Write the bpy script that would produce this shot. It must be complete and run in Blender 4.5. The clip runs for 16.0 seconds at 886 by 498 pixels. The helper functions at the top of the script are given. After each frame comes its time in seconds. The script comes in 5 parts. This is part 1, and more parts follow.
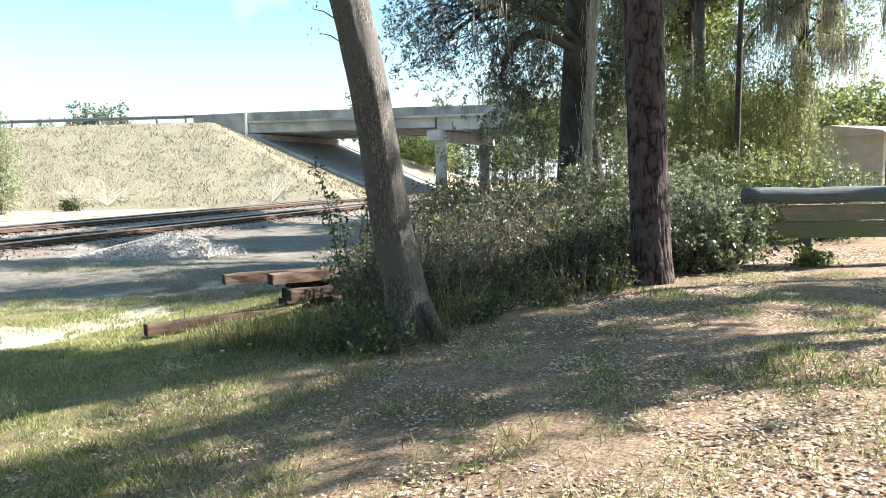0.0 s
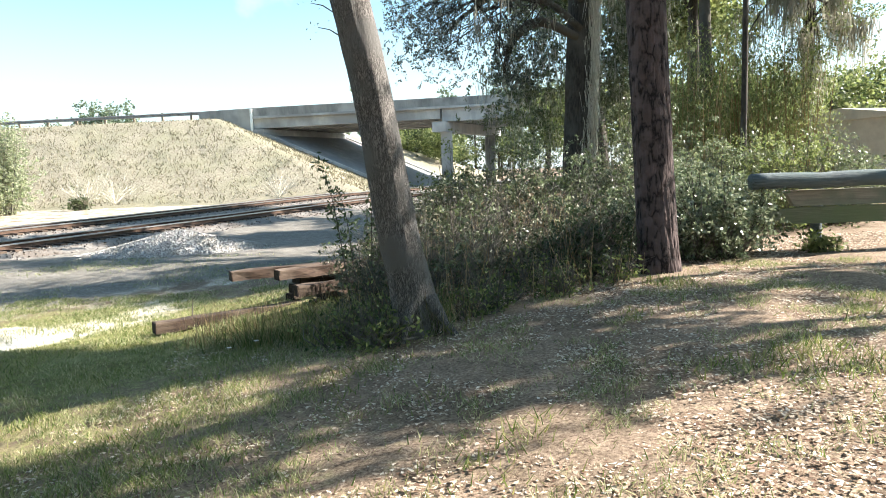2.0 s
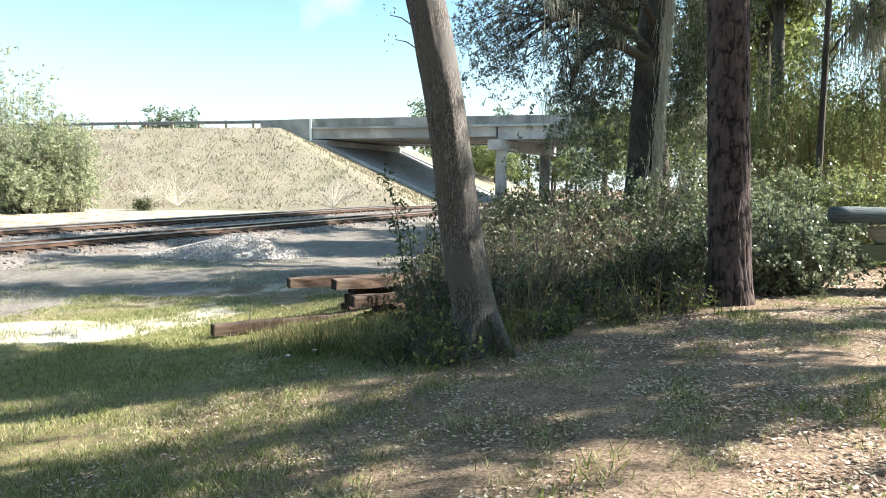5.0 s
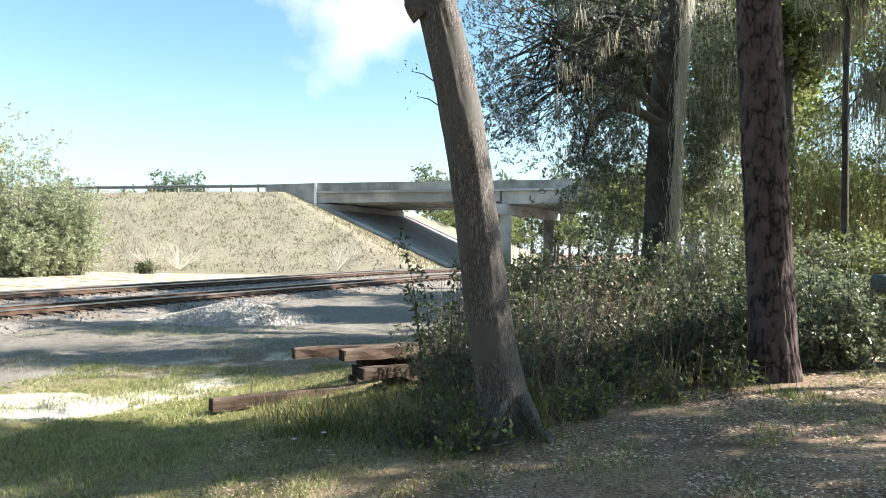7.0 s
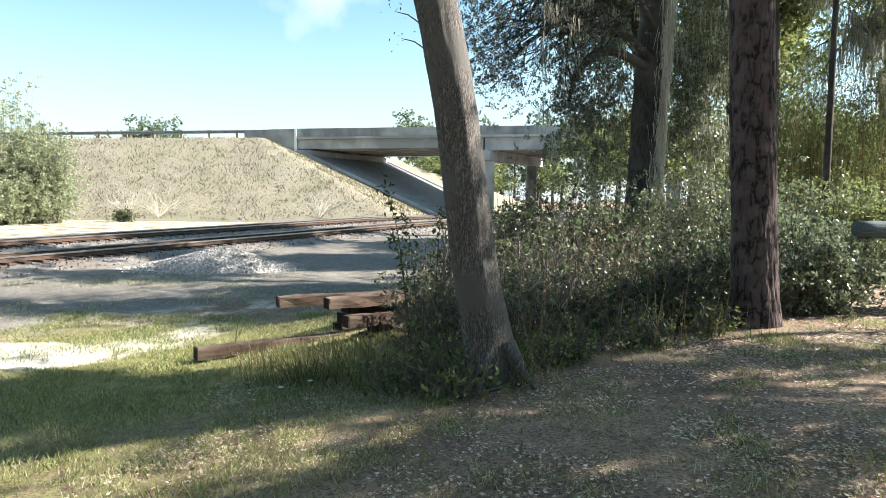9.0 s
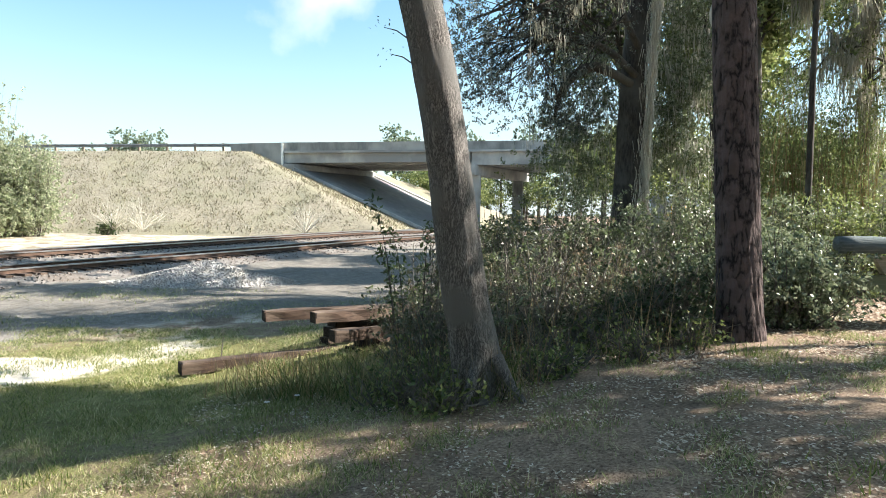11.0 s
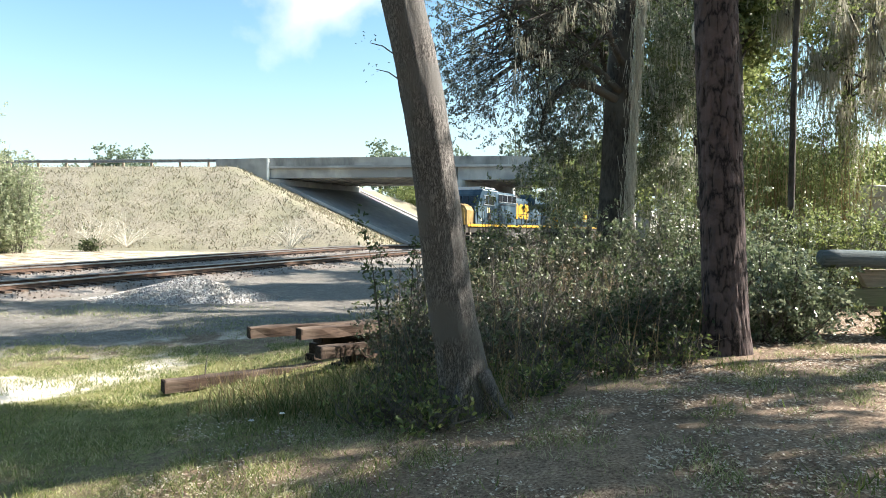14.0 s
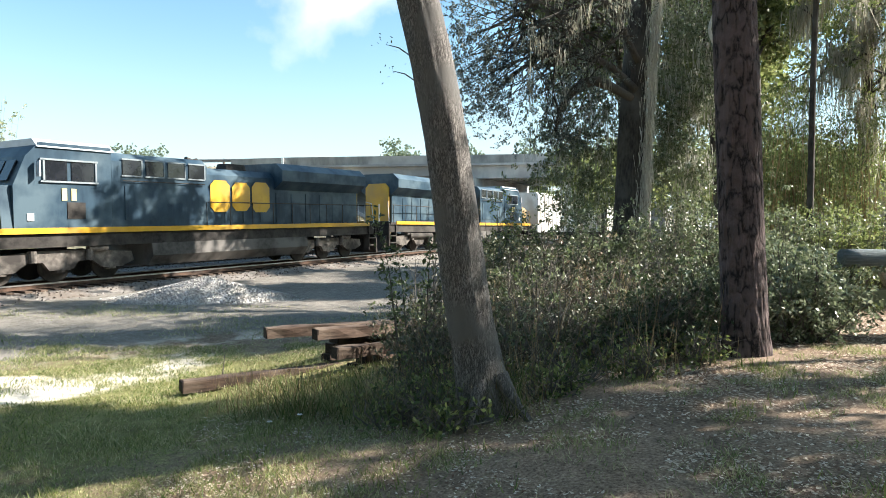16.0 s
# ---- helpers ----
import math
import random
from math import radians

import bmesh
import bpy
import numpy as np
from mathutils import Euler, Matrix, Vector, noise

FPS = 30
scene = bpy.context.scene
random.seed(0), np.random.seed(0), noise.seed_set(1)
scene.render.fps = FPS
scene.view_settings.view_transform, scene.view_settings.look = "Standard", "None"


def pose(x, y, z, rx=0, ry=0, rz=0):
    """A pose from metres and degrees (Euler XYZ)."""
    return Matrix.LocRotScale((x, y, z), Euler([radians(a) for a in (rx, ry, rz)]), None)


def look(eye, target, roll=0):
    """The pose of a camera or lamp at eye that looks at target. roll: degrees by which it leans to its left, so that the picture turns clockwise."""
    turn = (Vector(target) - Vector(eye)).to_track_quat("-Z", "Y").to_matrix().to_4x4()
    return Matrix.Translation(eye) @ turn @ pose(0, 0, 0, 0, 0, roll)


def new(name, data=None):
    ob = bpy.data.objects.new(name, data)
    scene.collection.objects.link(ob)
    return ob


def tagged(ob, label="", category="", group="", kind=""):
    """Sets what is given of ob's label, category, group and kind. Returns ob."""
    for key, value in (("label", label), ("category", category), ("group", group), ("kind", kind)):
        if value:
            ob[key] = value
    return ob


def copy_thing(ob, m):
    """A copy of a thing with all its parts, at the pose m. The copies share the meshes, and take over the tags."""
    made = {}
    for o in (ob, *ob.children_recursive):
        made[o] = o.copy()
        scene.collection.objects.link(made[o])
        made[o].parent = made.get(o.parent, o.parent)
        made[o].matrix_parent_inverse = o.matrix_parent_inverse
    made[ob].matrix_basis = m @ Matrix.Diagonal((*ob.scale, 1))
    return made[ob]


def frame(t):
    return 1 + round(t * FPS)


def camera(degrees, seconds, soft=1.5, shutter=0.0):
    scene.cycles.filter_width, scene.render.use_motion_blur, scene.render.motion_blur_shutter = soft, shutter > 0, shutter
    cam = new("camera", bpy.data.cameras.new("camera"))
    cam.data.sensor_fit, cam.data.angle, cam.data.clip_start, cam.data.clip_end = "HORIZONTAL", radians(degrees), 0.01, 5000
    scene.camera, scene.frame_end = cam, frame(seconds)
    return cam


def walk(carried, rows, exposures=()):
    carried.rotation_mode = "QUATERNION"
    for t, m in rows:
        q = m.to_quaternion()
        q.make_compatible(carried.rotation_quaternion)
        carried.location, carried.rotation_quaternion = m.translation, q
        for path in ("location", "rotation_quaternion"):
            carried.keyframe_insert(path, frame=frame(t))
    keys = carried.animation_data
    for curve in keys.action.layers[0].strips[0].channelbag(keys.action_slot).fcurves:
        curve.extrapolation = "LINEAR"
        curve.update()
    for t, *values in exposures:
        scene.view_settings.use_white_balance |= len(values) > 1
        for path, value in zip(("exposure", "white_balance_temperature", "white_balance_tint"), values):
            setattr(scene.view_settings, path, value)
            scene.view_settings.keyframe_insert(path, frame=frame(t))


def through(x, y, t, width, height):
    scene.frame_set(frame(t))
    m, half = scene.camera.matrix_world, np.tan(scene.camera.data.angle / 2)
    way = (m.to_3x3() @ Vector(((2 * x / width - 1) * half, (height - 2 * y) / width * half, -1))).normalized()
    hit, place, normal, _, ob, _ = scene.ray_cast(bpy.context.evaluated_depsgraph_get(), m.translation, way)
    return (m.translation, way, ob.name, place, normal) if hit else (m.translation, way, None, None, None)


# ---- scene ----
cam = camera(67.6, 16.0, soft=0.9)
PATH = [
    (0, (0.043, 0.179, 1.756), (0.016, 2.168, 1.548), -0.9),
    (0.5, (0.067, 0.206, 1.756), (0.029, 2.19, 1.509), -2.1),
    (1, (0.075, 0.218, 1.754), (-0.001, 2.198, 1.483), -2.8),
    (1.5, (0.082, 0.217, 1.758), (-0.005, 2.197, 1.489), -2.6),
    (2, (0.086, 0.205, 1.769), (0.034, 2.191, 1.536), -2.1),
    (2.5, (0.083, 0.2, 1.766), (0.026, 2.188, 1.553), -1.0),
    (3, (0.075, 0.196, 1.789), (-0.011, 2.185, 1.596), -0.5),
    (3.5, (0.048, 0.187, 1.767), (-0.087, 2.175, 1.588), 0.4),
    (4, (0.044, 0.199, 1.762), (-0.156, 2.18, 1.577), 0.5),
    (6.5, (-0.411, 0.769, 1.781), (-0.595, 2.756, 1.65), 0.7),
    (7, (-0.412, 0.923, 1.788), (-0.614, 2.913, 1.798), 0.7),
    (7.5, (-0.425, 0.96, 1.792), (-0.651, 2.946, 1.724), 0.2),
    (8, (-0.443, 0.997, 1.8), (-0.687, 2.978, 1.682), -0.3),
    (8.5, (-0.454, 1.007, 1.796), (-0.667, 2.991, 1.658), -0.1),
    (9, (-0.454, 0.999, 1.8), (-0.601, 2.988, 1.65), 0.6),
    (11.5, (-0.469, 0.983, 1.798), (-0.575, 2.978, 1.702), 0.8),
    (12, (-0.47, 0.993, 1.807), (-0.576, 2.988, 1.718), 0.9),
    (12.5, (-0.474, 1.011, 1.799), (-0.575, 3.007, 1.72), 1.0),
    (13, (-0.47, 1.008, 1.801), (-0.562, 3.005, 1.728), 0.9),
    (13.5, (-0.466, 0.999, 1.804), (-0.546, 2.997, 1.738), 0.7),
    (14, (-0.469, 1.015, 1.799), (-0.536, 3.013, 1.738), 0.6),
    (14.5, (-0.477, 1.024, 1.798), (-0.538, 3.022, 1.737), 0.7),
    (15, (-0.48, 1.014, 1.804), (-0.545, 3.012, 1.74), 0.8),
    (15.5, (-0.493, 1.025, 1.803), (-0.571, 3.022, 1.735), 1.0),
    (16, (-0.501, 1.023, 1.829), (-0.609, 3.019, 1.763), 0.4),
]
walk(cam, [(t, look(eye, target, roll)) for t, eye, target, roll in PATH], [(0, 1.95), (4, 1.93), (6.5, 1.78), (9, 1.74), (12, 1.70), (16, 1.70)])

# ---- light ----
SUN_AZ, SUN_EL = radians(80.0), radians(36.0)
world = bpy.data.worlds.new("sky")
scene.world = world
world.use_nodes = True
wn, wl = world.node_tree.nodes, world.node_tree.links
sky = wn.new("ShaderNodeTexSky")
sky.sky_type, sky.sun_disc = "NISHITA", False
sky.sun_elevation, sky.sun_rotation = SUN_EL, SUN_AZ
sky.air_density, sky.dust_density, sky.ozone_density = 1.0, 1.2, 0.8
# one white cloud with ragged edges, and thin haze
wtc = wn.new("ShaderNodeTexCoord")
wno = wn.new("ShaderNodeTexNoise")
wno.inputs["Scale"].default_value, wno.inputs["Detail"].default_value = 5.0, 9
wsub, wsc, wadd, wdist = (wn.new("ShaderNodeVectorMath") for _ in range(4))
wsub.operation, wsc.operation, wadd.operation, wdist.operation = "SUBTRACT", "MULTIPLY", "ADD", "DISTANCE"
wsub.inputs[1].default_value, wsc.inputs[1].default_value = (0.5, 0.5, 0.5), (0.5, 0.4, 0.35)
wdist.inputs[1].default_value = (-0.225, 0.905, 0.37)
wramp = wn.new("ShaderNodeValToRGB")
wramp.color_ramp.elements[0].position, wramp.color_ramp.elements[1].position = 0.055, 0.15
wramp.color_ramp.elements[0].color, wramp.color_ramp.elements[1].color = (1, 1, 1, 1), (0, 0, 0, 1)
wmix = wn.new("ShaderNodeMix")
wmix.data_type = "RGBA"
wmix.inputs["B"].default_value = (7.4, 7.6, 7.7, 1)
wl.new(wtc.outputs["Generated"], wno.inputs["Vector"])
wl.new(wno.outputs["Color"], wsub.inputs[0])
wl.new(wsub.outputs["Vector"], wsc.inputs[0])
wl.new(wsc.outputs["Vector"], wadd.inputs[0])
wl.new(wtc.outputs["Generated"], wadd.inputs[1])
wl.new(wadd.outputs["Vector"], wdist.inputs[0])
wl.new(wdist.outputs["Value"], wramp.inputs["Fac"])
wl.new(wramp.outputs["Color"], wmix.inputs["Factor"])
wtint = wn.new("ShaderNodeMix")
wtint.data_type, wtint.blend_type = "RGBA", "MULTIPLY"
wtint.inputs["Factor"].default_value = 1.0
wtint.inputs["B"].default_value = (1.17, 1.48, 1.43, 1)
wl.new(sky.outputs["Color"], wtint.inputs["A"])
# pale haze that thickens to the horizon all round
wsep, whr, whaze = wn.new("ShaderNodeSeparateXYZ"), wn.new("ShaderNodeMapRange"), wn.new("ShaderNodeMix")
whr.interpolation_type = "SMOOTHERSTEP"
whr.inputs["From Min"].default_value, whr.inputs["From Max"].default_value = -0.08, 0.34
whr.inputs["To Min"].default_value, whr.inputs["To Max"].default_value = 0.85, 0.0
whaze.data_type = "RGBA"
whaze.inputs["B"].default_value = (5.4, 6.1, 6.4, 1)
wl.new(wtc.outputs["Generated"], wsep.inputs["Vector"])
wl.new(wsep.outputs["Z"], whr.inputs["Value"])
wl.new(whr.outputs["Result"], whaze.inputs["Factor"])
wl.new(wtint.outputs["Result"], whaze.inputs["A"])
wl.new(whaze.outputs["Result"], wmix.inputs["A"])
wl.new(wmix.outputs["Result"], wn["Background"].inputs["Color"])
wn["Background"].inputs["Strength"].default_value = 0.059
sun = new("sun", bpy.data.lights.new("sun", "SUN"))
sun.data.energy, sun.data.angle, sun.data.color = 5.0, radians(0.55), (1.0, 0.94, 0.85)
sd = Vector((math.sin(SUN_AZ) * math.cos(SUN_EL), math.cos(SUN_AZ) * math.cos(SUN_EL), math.sin(SUN_EL)))
sun.matrix_world = look(sd * 100, (0, 0, 0))

# ---- materials ----


def surf(name, c1, c2, scale=5.0, c3=None, scale3=0.6, rough=0.85, bump=0.3, metal=0.0, stretch=(1, 1, 1), island=0.0, spec=0.3, dist=0.01, kind="noise", coat=0.0, random_ob=0.0, edge=0.25, warp=0.25):
    """A procedural surface: c1 and c2 mixed by fine grain, c3 by a wider stain; relief from the grain."""
    m = bpy.data.materials.new(name)
    m.use_nodes = True
    n, l = m.node_tree.nodes, m.node_tree.links
    b = n["Principled BSDF"]
    tc, mp = n.new("ShaderNodeTexCoord"), n.new("ShaderNodeMapping")
    mp.inputs["Scale"].default_value = stretch
    l.new(tc.outputs["Object"], mp.inputs["Vector"])
    no = n.new("ShaderNodeTexNoise")
    no.inputs["Scale"].default_value, no.inputs["Detail"].default_value, no.inputs["Roughness"].default_value = scale, 6, 0.65
    l.new(mp.outputs["Vector"], no.inputs["Vector"])
    fac = no.outputs["Fac"]
    if kind == "cells":
        vo = n.new("ShaderNodeTexVoronoi")
        vo.feature = "DISTANCE_TO_EDGE"
        vo.inputs["Scale"].default_value = scale
        vo.inputs["Randomness"].default_value = 1.0
        ad = n.new("ShaderNodeVectorMath")
        ad.operation = "ADD"
        sc = n.new("ShaderNodeVectorMath")
        sc.operation = "SCALE"
        sc.inputs["Scale"].default_value = warp
        l.new(no.outputs["Color"], sc.inputs[0])
        l.new(mp.outputs["Vector"], ad.inputs[0])
        l.new(sc.outputs["Vector"], ad.inputs[1])
        l.new(ad.outputs["Vector"], vo.inputs["Vector"])
        fac = vo.outputs["Distance"]
    ramp = n.new("ShaderNodeValToRGB")
    e = ramp.color_ramp.elements
    lo, hi = (0.0, edge) if kind == "cells" else (0.34, 0.66)
    e[0].position, e[0].color, e[1].position, e[1].color = lo, (*c1, 1), hi, (*c2, 1)
    l.new(fac, ramp.inputs["Fac"])
    col = ramp.outputs["Color"]
    if c3:
        n3 = n.new("ShaderNodeTexNoise")
        n3.inputs["Scale"].default_value, n3.inputs["Detail"].default_value = scale3, 5
        l.new(tc.outputs["Object"], n3.inputs["Vector"])
        r3 = n.new("ShaderNodeValToRGB")
        r3.color_ramp.elements[0].position, r3.color_ramp.elements[1].position = 0.45, 0.62
        l.new(n3.outputs["Fac"], r3.inputs["Fac"])
        mx = n.new("ShaderNodeMix")
        mx.data_type = "RGBA"
        mx.inputs["B"].default_value = (*c3, 1)
        l.new(r3.outputs["Color"], mx.inputs["Factor"])
        l.new(col, mx.inputs["A"])
        col = mx.outputs["Result"]
    if island or random_ob:
        g = n.new("ShaderNodeNewGeometry") if island else n.new("ShaderNodeObjectInfo")
        mr = n.new("ShaderNodeMapRange")
        amount = island or random_ob
        mr.inputs["To Min"].default_value, mr.inputs["To Max"].default_value = 1 - amount, 1 + amount
        l.new(g.outputs["Random Per Island" if island else "Random"], mr.inputs["Value"])
        hs = n.new("ShaderNodeHueSaturation")
        l.new(mr.outputs["Result"], hs.inputs["Value"])
        l.new(col, hs.inputs["Color"])
        col = hs.outputs["Color"]
    l.new(col, b.inputs["Base Color"])
    b.inputs["Roughness"].default_value, b.inputs["Metallic"].default_value = rough, metal
    b.inputs["Specular IOR Level"].default_value = spec
    b.inputs["Coat Weight"].default_value = coat
    if bump:
        bp = n.new("ShaderNodeBump")
        bp.inputs["Strength"].default_value, bp.inputs["Distance"].default_value = bump, dist
        l.new(fac, bp.inputs["Height"])
        l.new(bp.outputs["Normal"], b.inputs["Normal"])
    return m


def leafy(name, colours, rough=0.45, through=0.35, spec=0.5):
    """Leaves: a colour for each leaf out of the given ones, with light that passes through."""
    m = bpy.data.materials.new(name)
    m.use_nodes = True
    n, l = m.node_tree.nodes, m.node_tree.links
    b, out = n["Principled BSDF"], n["Material Output"]
    g, ramp = n.new("ShaderNodeNewGeometry"), n.new("ShaderNodeValToRGB")
    ramp.color_ramp.interpolation = "LINEAR"
    e = ramp.color_ramp.elements
    while len(e) < len(colours):
        e.new(0.5)
    for i, c in enumerate(colours):
        e[i].position, e[i].color = i / (len(colours) - 1), (*c, 1)
    l.new(g.outputs["Random Per Island"], ramp.inputs["Fac"])
    l.new(ramp.outputs["Color"], b.inputs["Base Color"])
    b.inputs["Roughness"].default_value, b.inputs["Specular IOR Level"].default_value = rough, spec
    tr, mx = n.new("ShaderNodeBsdfTranslucent"), n.new("ShaderNodeMixShader")
    l.new(ramp.outputs["Color"], tr.inputs["Color"])
    mx.inputs["Fac"].default_value = through
    l.new(b.outputs["BSDF"], mx.inputs[1])
    l.new(tr.outputs["BSDF"], mx.inputs[2])
    l.new(mx.outputs["Shader"], out.inputs["Surface"])
    return m


def glow(name, colour, strength):
    m = bpy.data.materials.new(name)
    m.use_nodes = True
    b = m.node_tree.nodes["Principled BSDF"]
    b.inputs["Emission Color"].default_value, b.inputs["Emission Strength"].default_value = (*colour, 1), strength
    return m


OAK_LEAF = leafy("oak_leaf", [(0.04, 0.06, 0.02), (0.08, 0.11, 0.04), (0.14, 0.17, 0.07), (0.06, 0.08, 0.04)], 0.5, 0.4)
GREEN_LEAF = leafy("green_leaf", [(0.07, 0.10, 0.03), (0.15, 0.19, 0.06), (0.28, 0.31, 0.12), (0.14, 0.16, 0.07)], 0.45, 0.55)
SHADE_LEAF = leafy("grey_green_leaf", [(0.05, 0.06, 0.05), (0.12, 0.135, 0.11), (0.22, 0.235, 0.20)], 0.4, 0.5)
DARK_LEAF = leafy("dark_leaf", [(0.02, 0.04, 0.015), (0.045, 0.07, 0.03), (0.085, 0.11, 0.05)], 0.5, 0.3)
GLOSSY_LEAF = leafy("glossy_leaf", [(0.08, 0.11, 0.06), (0.18, 0.215, 0.12), (0.31, 0.335, 0.23)], 0.24, 0.35, 0.8)
WEED_LEAF = leafy("weed_leaf", [(0.05, 0.07, 0.025), (0.10, 0.135, 0.045), (0.19, 0.23, 0.075), (0.38, 0.41, 0.15)], 0.5, 0.45)
SILVER_LEAF = leafy("silver_leaf", [(0.06, 0.085, 0.035), (0.14, 0.17, 0.09), (0.26, 0.28, 0.18), (0.15, 0.20, 0.07)], 0.35, 0.45, 0.7)
PALE_LEAF = leafy("pale_leaf", [(0.22, 0.26, 0.14), (0.32, 0.35, 0.22), (0.43, 0.43, 0.31), (0.25, 0.31, 0.14)], 0.6, 0.5)
# leaves of the distant trees, with the haze put into their pale colour
HAZY_LEAF = leafy("hazy_leaf", [(0.12, 0.17, 0.10), (0.18, 0.23, 0.15), (0.25, 0.28, 0.20)], 0.8, 0.4)
MOSS = leafy("spanish_moss", [(0.24, 0.23, 0.17), (0.40, 0.38, 0.30), (0.54, 0.51, 0.43)], 0.9, 0.6, 0.1)
LITTER = leafy("fallen_leaf", [(0.14, 0.08, 0.055), (0.30, 0.20, 0.145), (0.46, 0.36, 0.27), (0.60, 0.51, 0.40), (0.72, 0.66, 0.57)], 0.8, 0.2, 0.15)
BLADE = leafy("grass_blade", [(0.08, 0.13, 0.03), (0.20, 0.25, 0.08), (0.42, 0.40, 0.21), (0.58, 0.53, 0.35)], 0.6, 0.4, 0.2)
LUSH = leafy("green_blade", [(0.06, 0.10, 0.02), (0.13, 0.18, 0.04), (0.24, 0.26, 0.075), (0.38, 0.34, 0.16)], 0.5, 0.4, 0.3)
WILD = leafy("wild_grass_blade", [(0.04, 0.07, 0.02), (0.09, 0.13, 0.035), (0.19, 0.20, 0.075), (0.36, 0.31, 0.17)], 0.6, 0.4, 0.2)
STRAW = leafy("dry_stem", [(0.20, 0.13, 0.07), (0.34, 0.25, 0.14), (0.48, 0.38, 0.24)], 0.8, 0.2, 0.1)
BARK = surf("oak_bark", (0.045, 0.040, 0.037), (0.29, 0.265, 0.245), 24, (0.17, 0.16, 0.15), 2.2, 0.95, 0.8, stretch=(1.0, 1.0, 0.2), dist=0.025, kind="cells")
# lighter copy of MOSS, with sunlight put into the colour
SUNLIT_MOSS = leafy("sunlit_moss", [(0.36, 0.35, 0.29), (0.52, 0.50, 0.43), (0.68, 0.66, 0.58)], 0.9, 0.4, 0.1)
PINE_BARK = surf("pine_bark", (0.012, 0.009, 0.009), (0.095, 0.07, 0.066), 9.5, (0.13, 0.095, 0.09), 6.0, 0.95, 1.0, stretch=(1.0, 1.0, 0.34), dist=0.05, kind="cells", edge=0.15, warp=0.12)
DARK_BARK = surf("dark_bark", (0.03, 0.025, 0.021), (0.09, 0.077, 0.065), 10, (0.11, 0.10, 0.085), 1.5, 0.95, 0.8, stretch=(2, 2, 0.5), dist=0.03)
CONCRETE = surf("concrete", (0.36, 0.36, 0.355), (0.49, 0.48, 0.46), 1.5, (0.25, 0.25, 0.25), 0.25, 0.9, 0.15, stretch=(1, 1, 0.4))
STAINED = surf("stained_concrete", (0.15, 0.15, 0.148), (0.30, 0.295, 0.28), 0.9, (0.38, 0.375, 0.36), 0.3, 0.92, 0.15, stretch=(1, 1, 0.3))
PAVING = surf("slope_paving", (0.22, 0.22, 0.22), (0.33, 0.33, 0.32), 1.1, (0.25, 0.25, 0.26), 0.3, 0.9, 0.2)
WHITE_PAINT = surf("white_paint", (0.72, 0.72, 0.70), (0.82, 0.82, 0.80), 6, rough=0.6, bump=0.05)
ASPHALT = surf("asphalt", (0.04, 0.04, 0.04), (0.07, 0.07, 0.07), 20, rough=0.95)
GALVANISED = surf("weathered_steel", (0.20, 0.20, 0.20), (0.34, 0.34, 0.34), 4, rough=0.6, metal=0.6, bump=0.05)
WOOD_POST = surf("post_wood", (0.16, 0.12, 0.09), (0.30, 0.25, 0.19), 12, rough=0.9, stretch=(3, 3, 0.4))
TIE = surf("creosoted_timber", (0.03, 0.02, 0.015), (0.085, 0.055, 0.04), 9, (0.125, 0.092, 0.07), 2.0, 0.9, 0.7, stretch=(0.35, 3, 3), random_ob=0.3, dist=0.02)
SHADED_TIE_END = surf("shaded_tie_end_grain", (0.012, 0.009, 0.008), (0.05, 0.035, 0.028), 25, rough=0.95, bump=0.6)
# end grain of the sleepers, darker than TIE with shade put into the colour
RUST = surf("rusty_rail", (0.065, 0.038, 0.027), (0.13, 0.08, 0.056), 14, (0.05, 0.034, 0.027), 1.2, 0.85, 0.2)
SHINE = surf("rail_head", (0.40, 0.38, 0.37), (0.55, 0.53, 0.52), 20, rough=0.3, metal=0.9, bump=0.02)
GREY_LOG = surf("weathered_log", (0.07, 0.085, 0.09), (0.18, 0.205, 0.215), 12, (0.11, 0.14, 0.14), 1.8, 0.9, 0.7, stretch=(0.3, 3, 3), dist=0.02)
PLANK = surf("weathered_plank", (0.20, 0.18, 0.14), (0.34, 0.31, 0.25), 10, (0.17, 0.19, 0.14), 1.5, 0.9, 0.5, stretch=(0.25, 4, 4), dist=0.015)
MOSSY_PLANK = surf("mossy_plank", (0.11, 0.11, 0.07), (0.22, 0.22, 0.15), 10, (0.14, 0.17, 0.09), 1.5, 0.9, 0.5, stretch=(0.25, 4, 4), dist=0.015)
SPLIT_WOOD = surf("split_wood", (0.50, 0.46, 0.38), (0.66, 0.62, 0.54), 8, rough=0.8)
FENCE_WOOD = surf("orange_timber", (0.34, 0.17, 0.08), (0.50, 0.28, 0.14), 6, rough=0.8, stretch=(3, 3, 0.4))
SIDING = surf("beige_siding", (0.46, 0.42, 0.34), (0.55, 0.51, 0.42), 3, (0.40, 0.37, 0.31), 0.7, 0.8, 0.1)
DARK_GLASS = surf("dark_glass", (0.010, 0.012, 0.016), (0.02, 0.022, 0.028), 2, rough=0.08, bump=0, spec=0.6)
GRAVEL = surf("crushed_stone", (0.30, 0.29, 0.28), (0.62, 0.60, 0.58), 16, (0.42, 0.40, 0.37), 1.2, 0.95, 0.8, island=0.25, dist=0.03)
BALLAST = surf("brown_ballast", (0.09, 0.08, 0.072), (0.29, 0.265, 0.24), 14, (0.155, 0.13, 0.11), 0.9, 0.95, 0.8, island=0.3, dist=0.03)
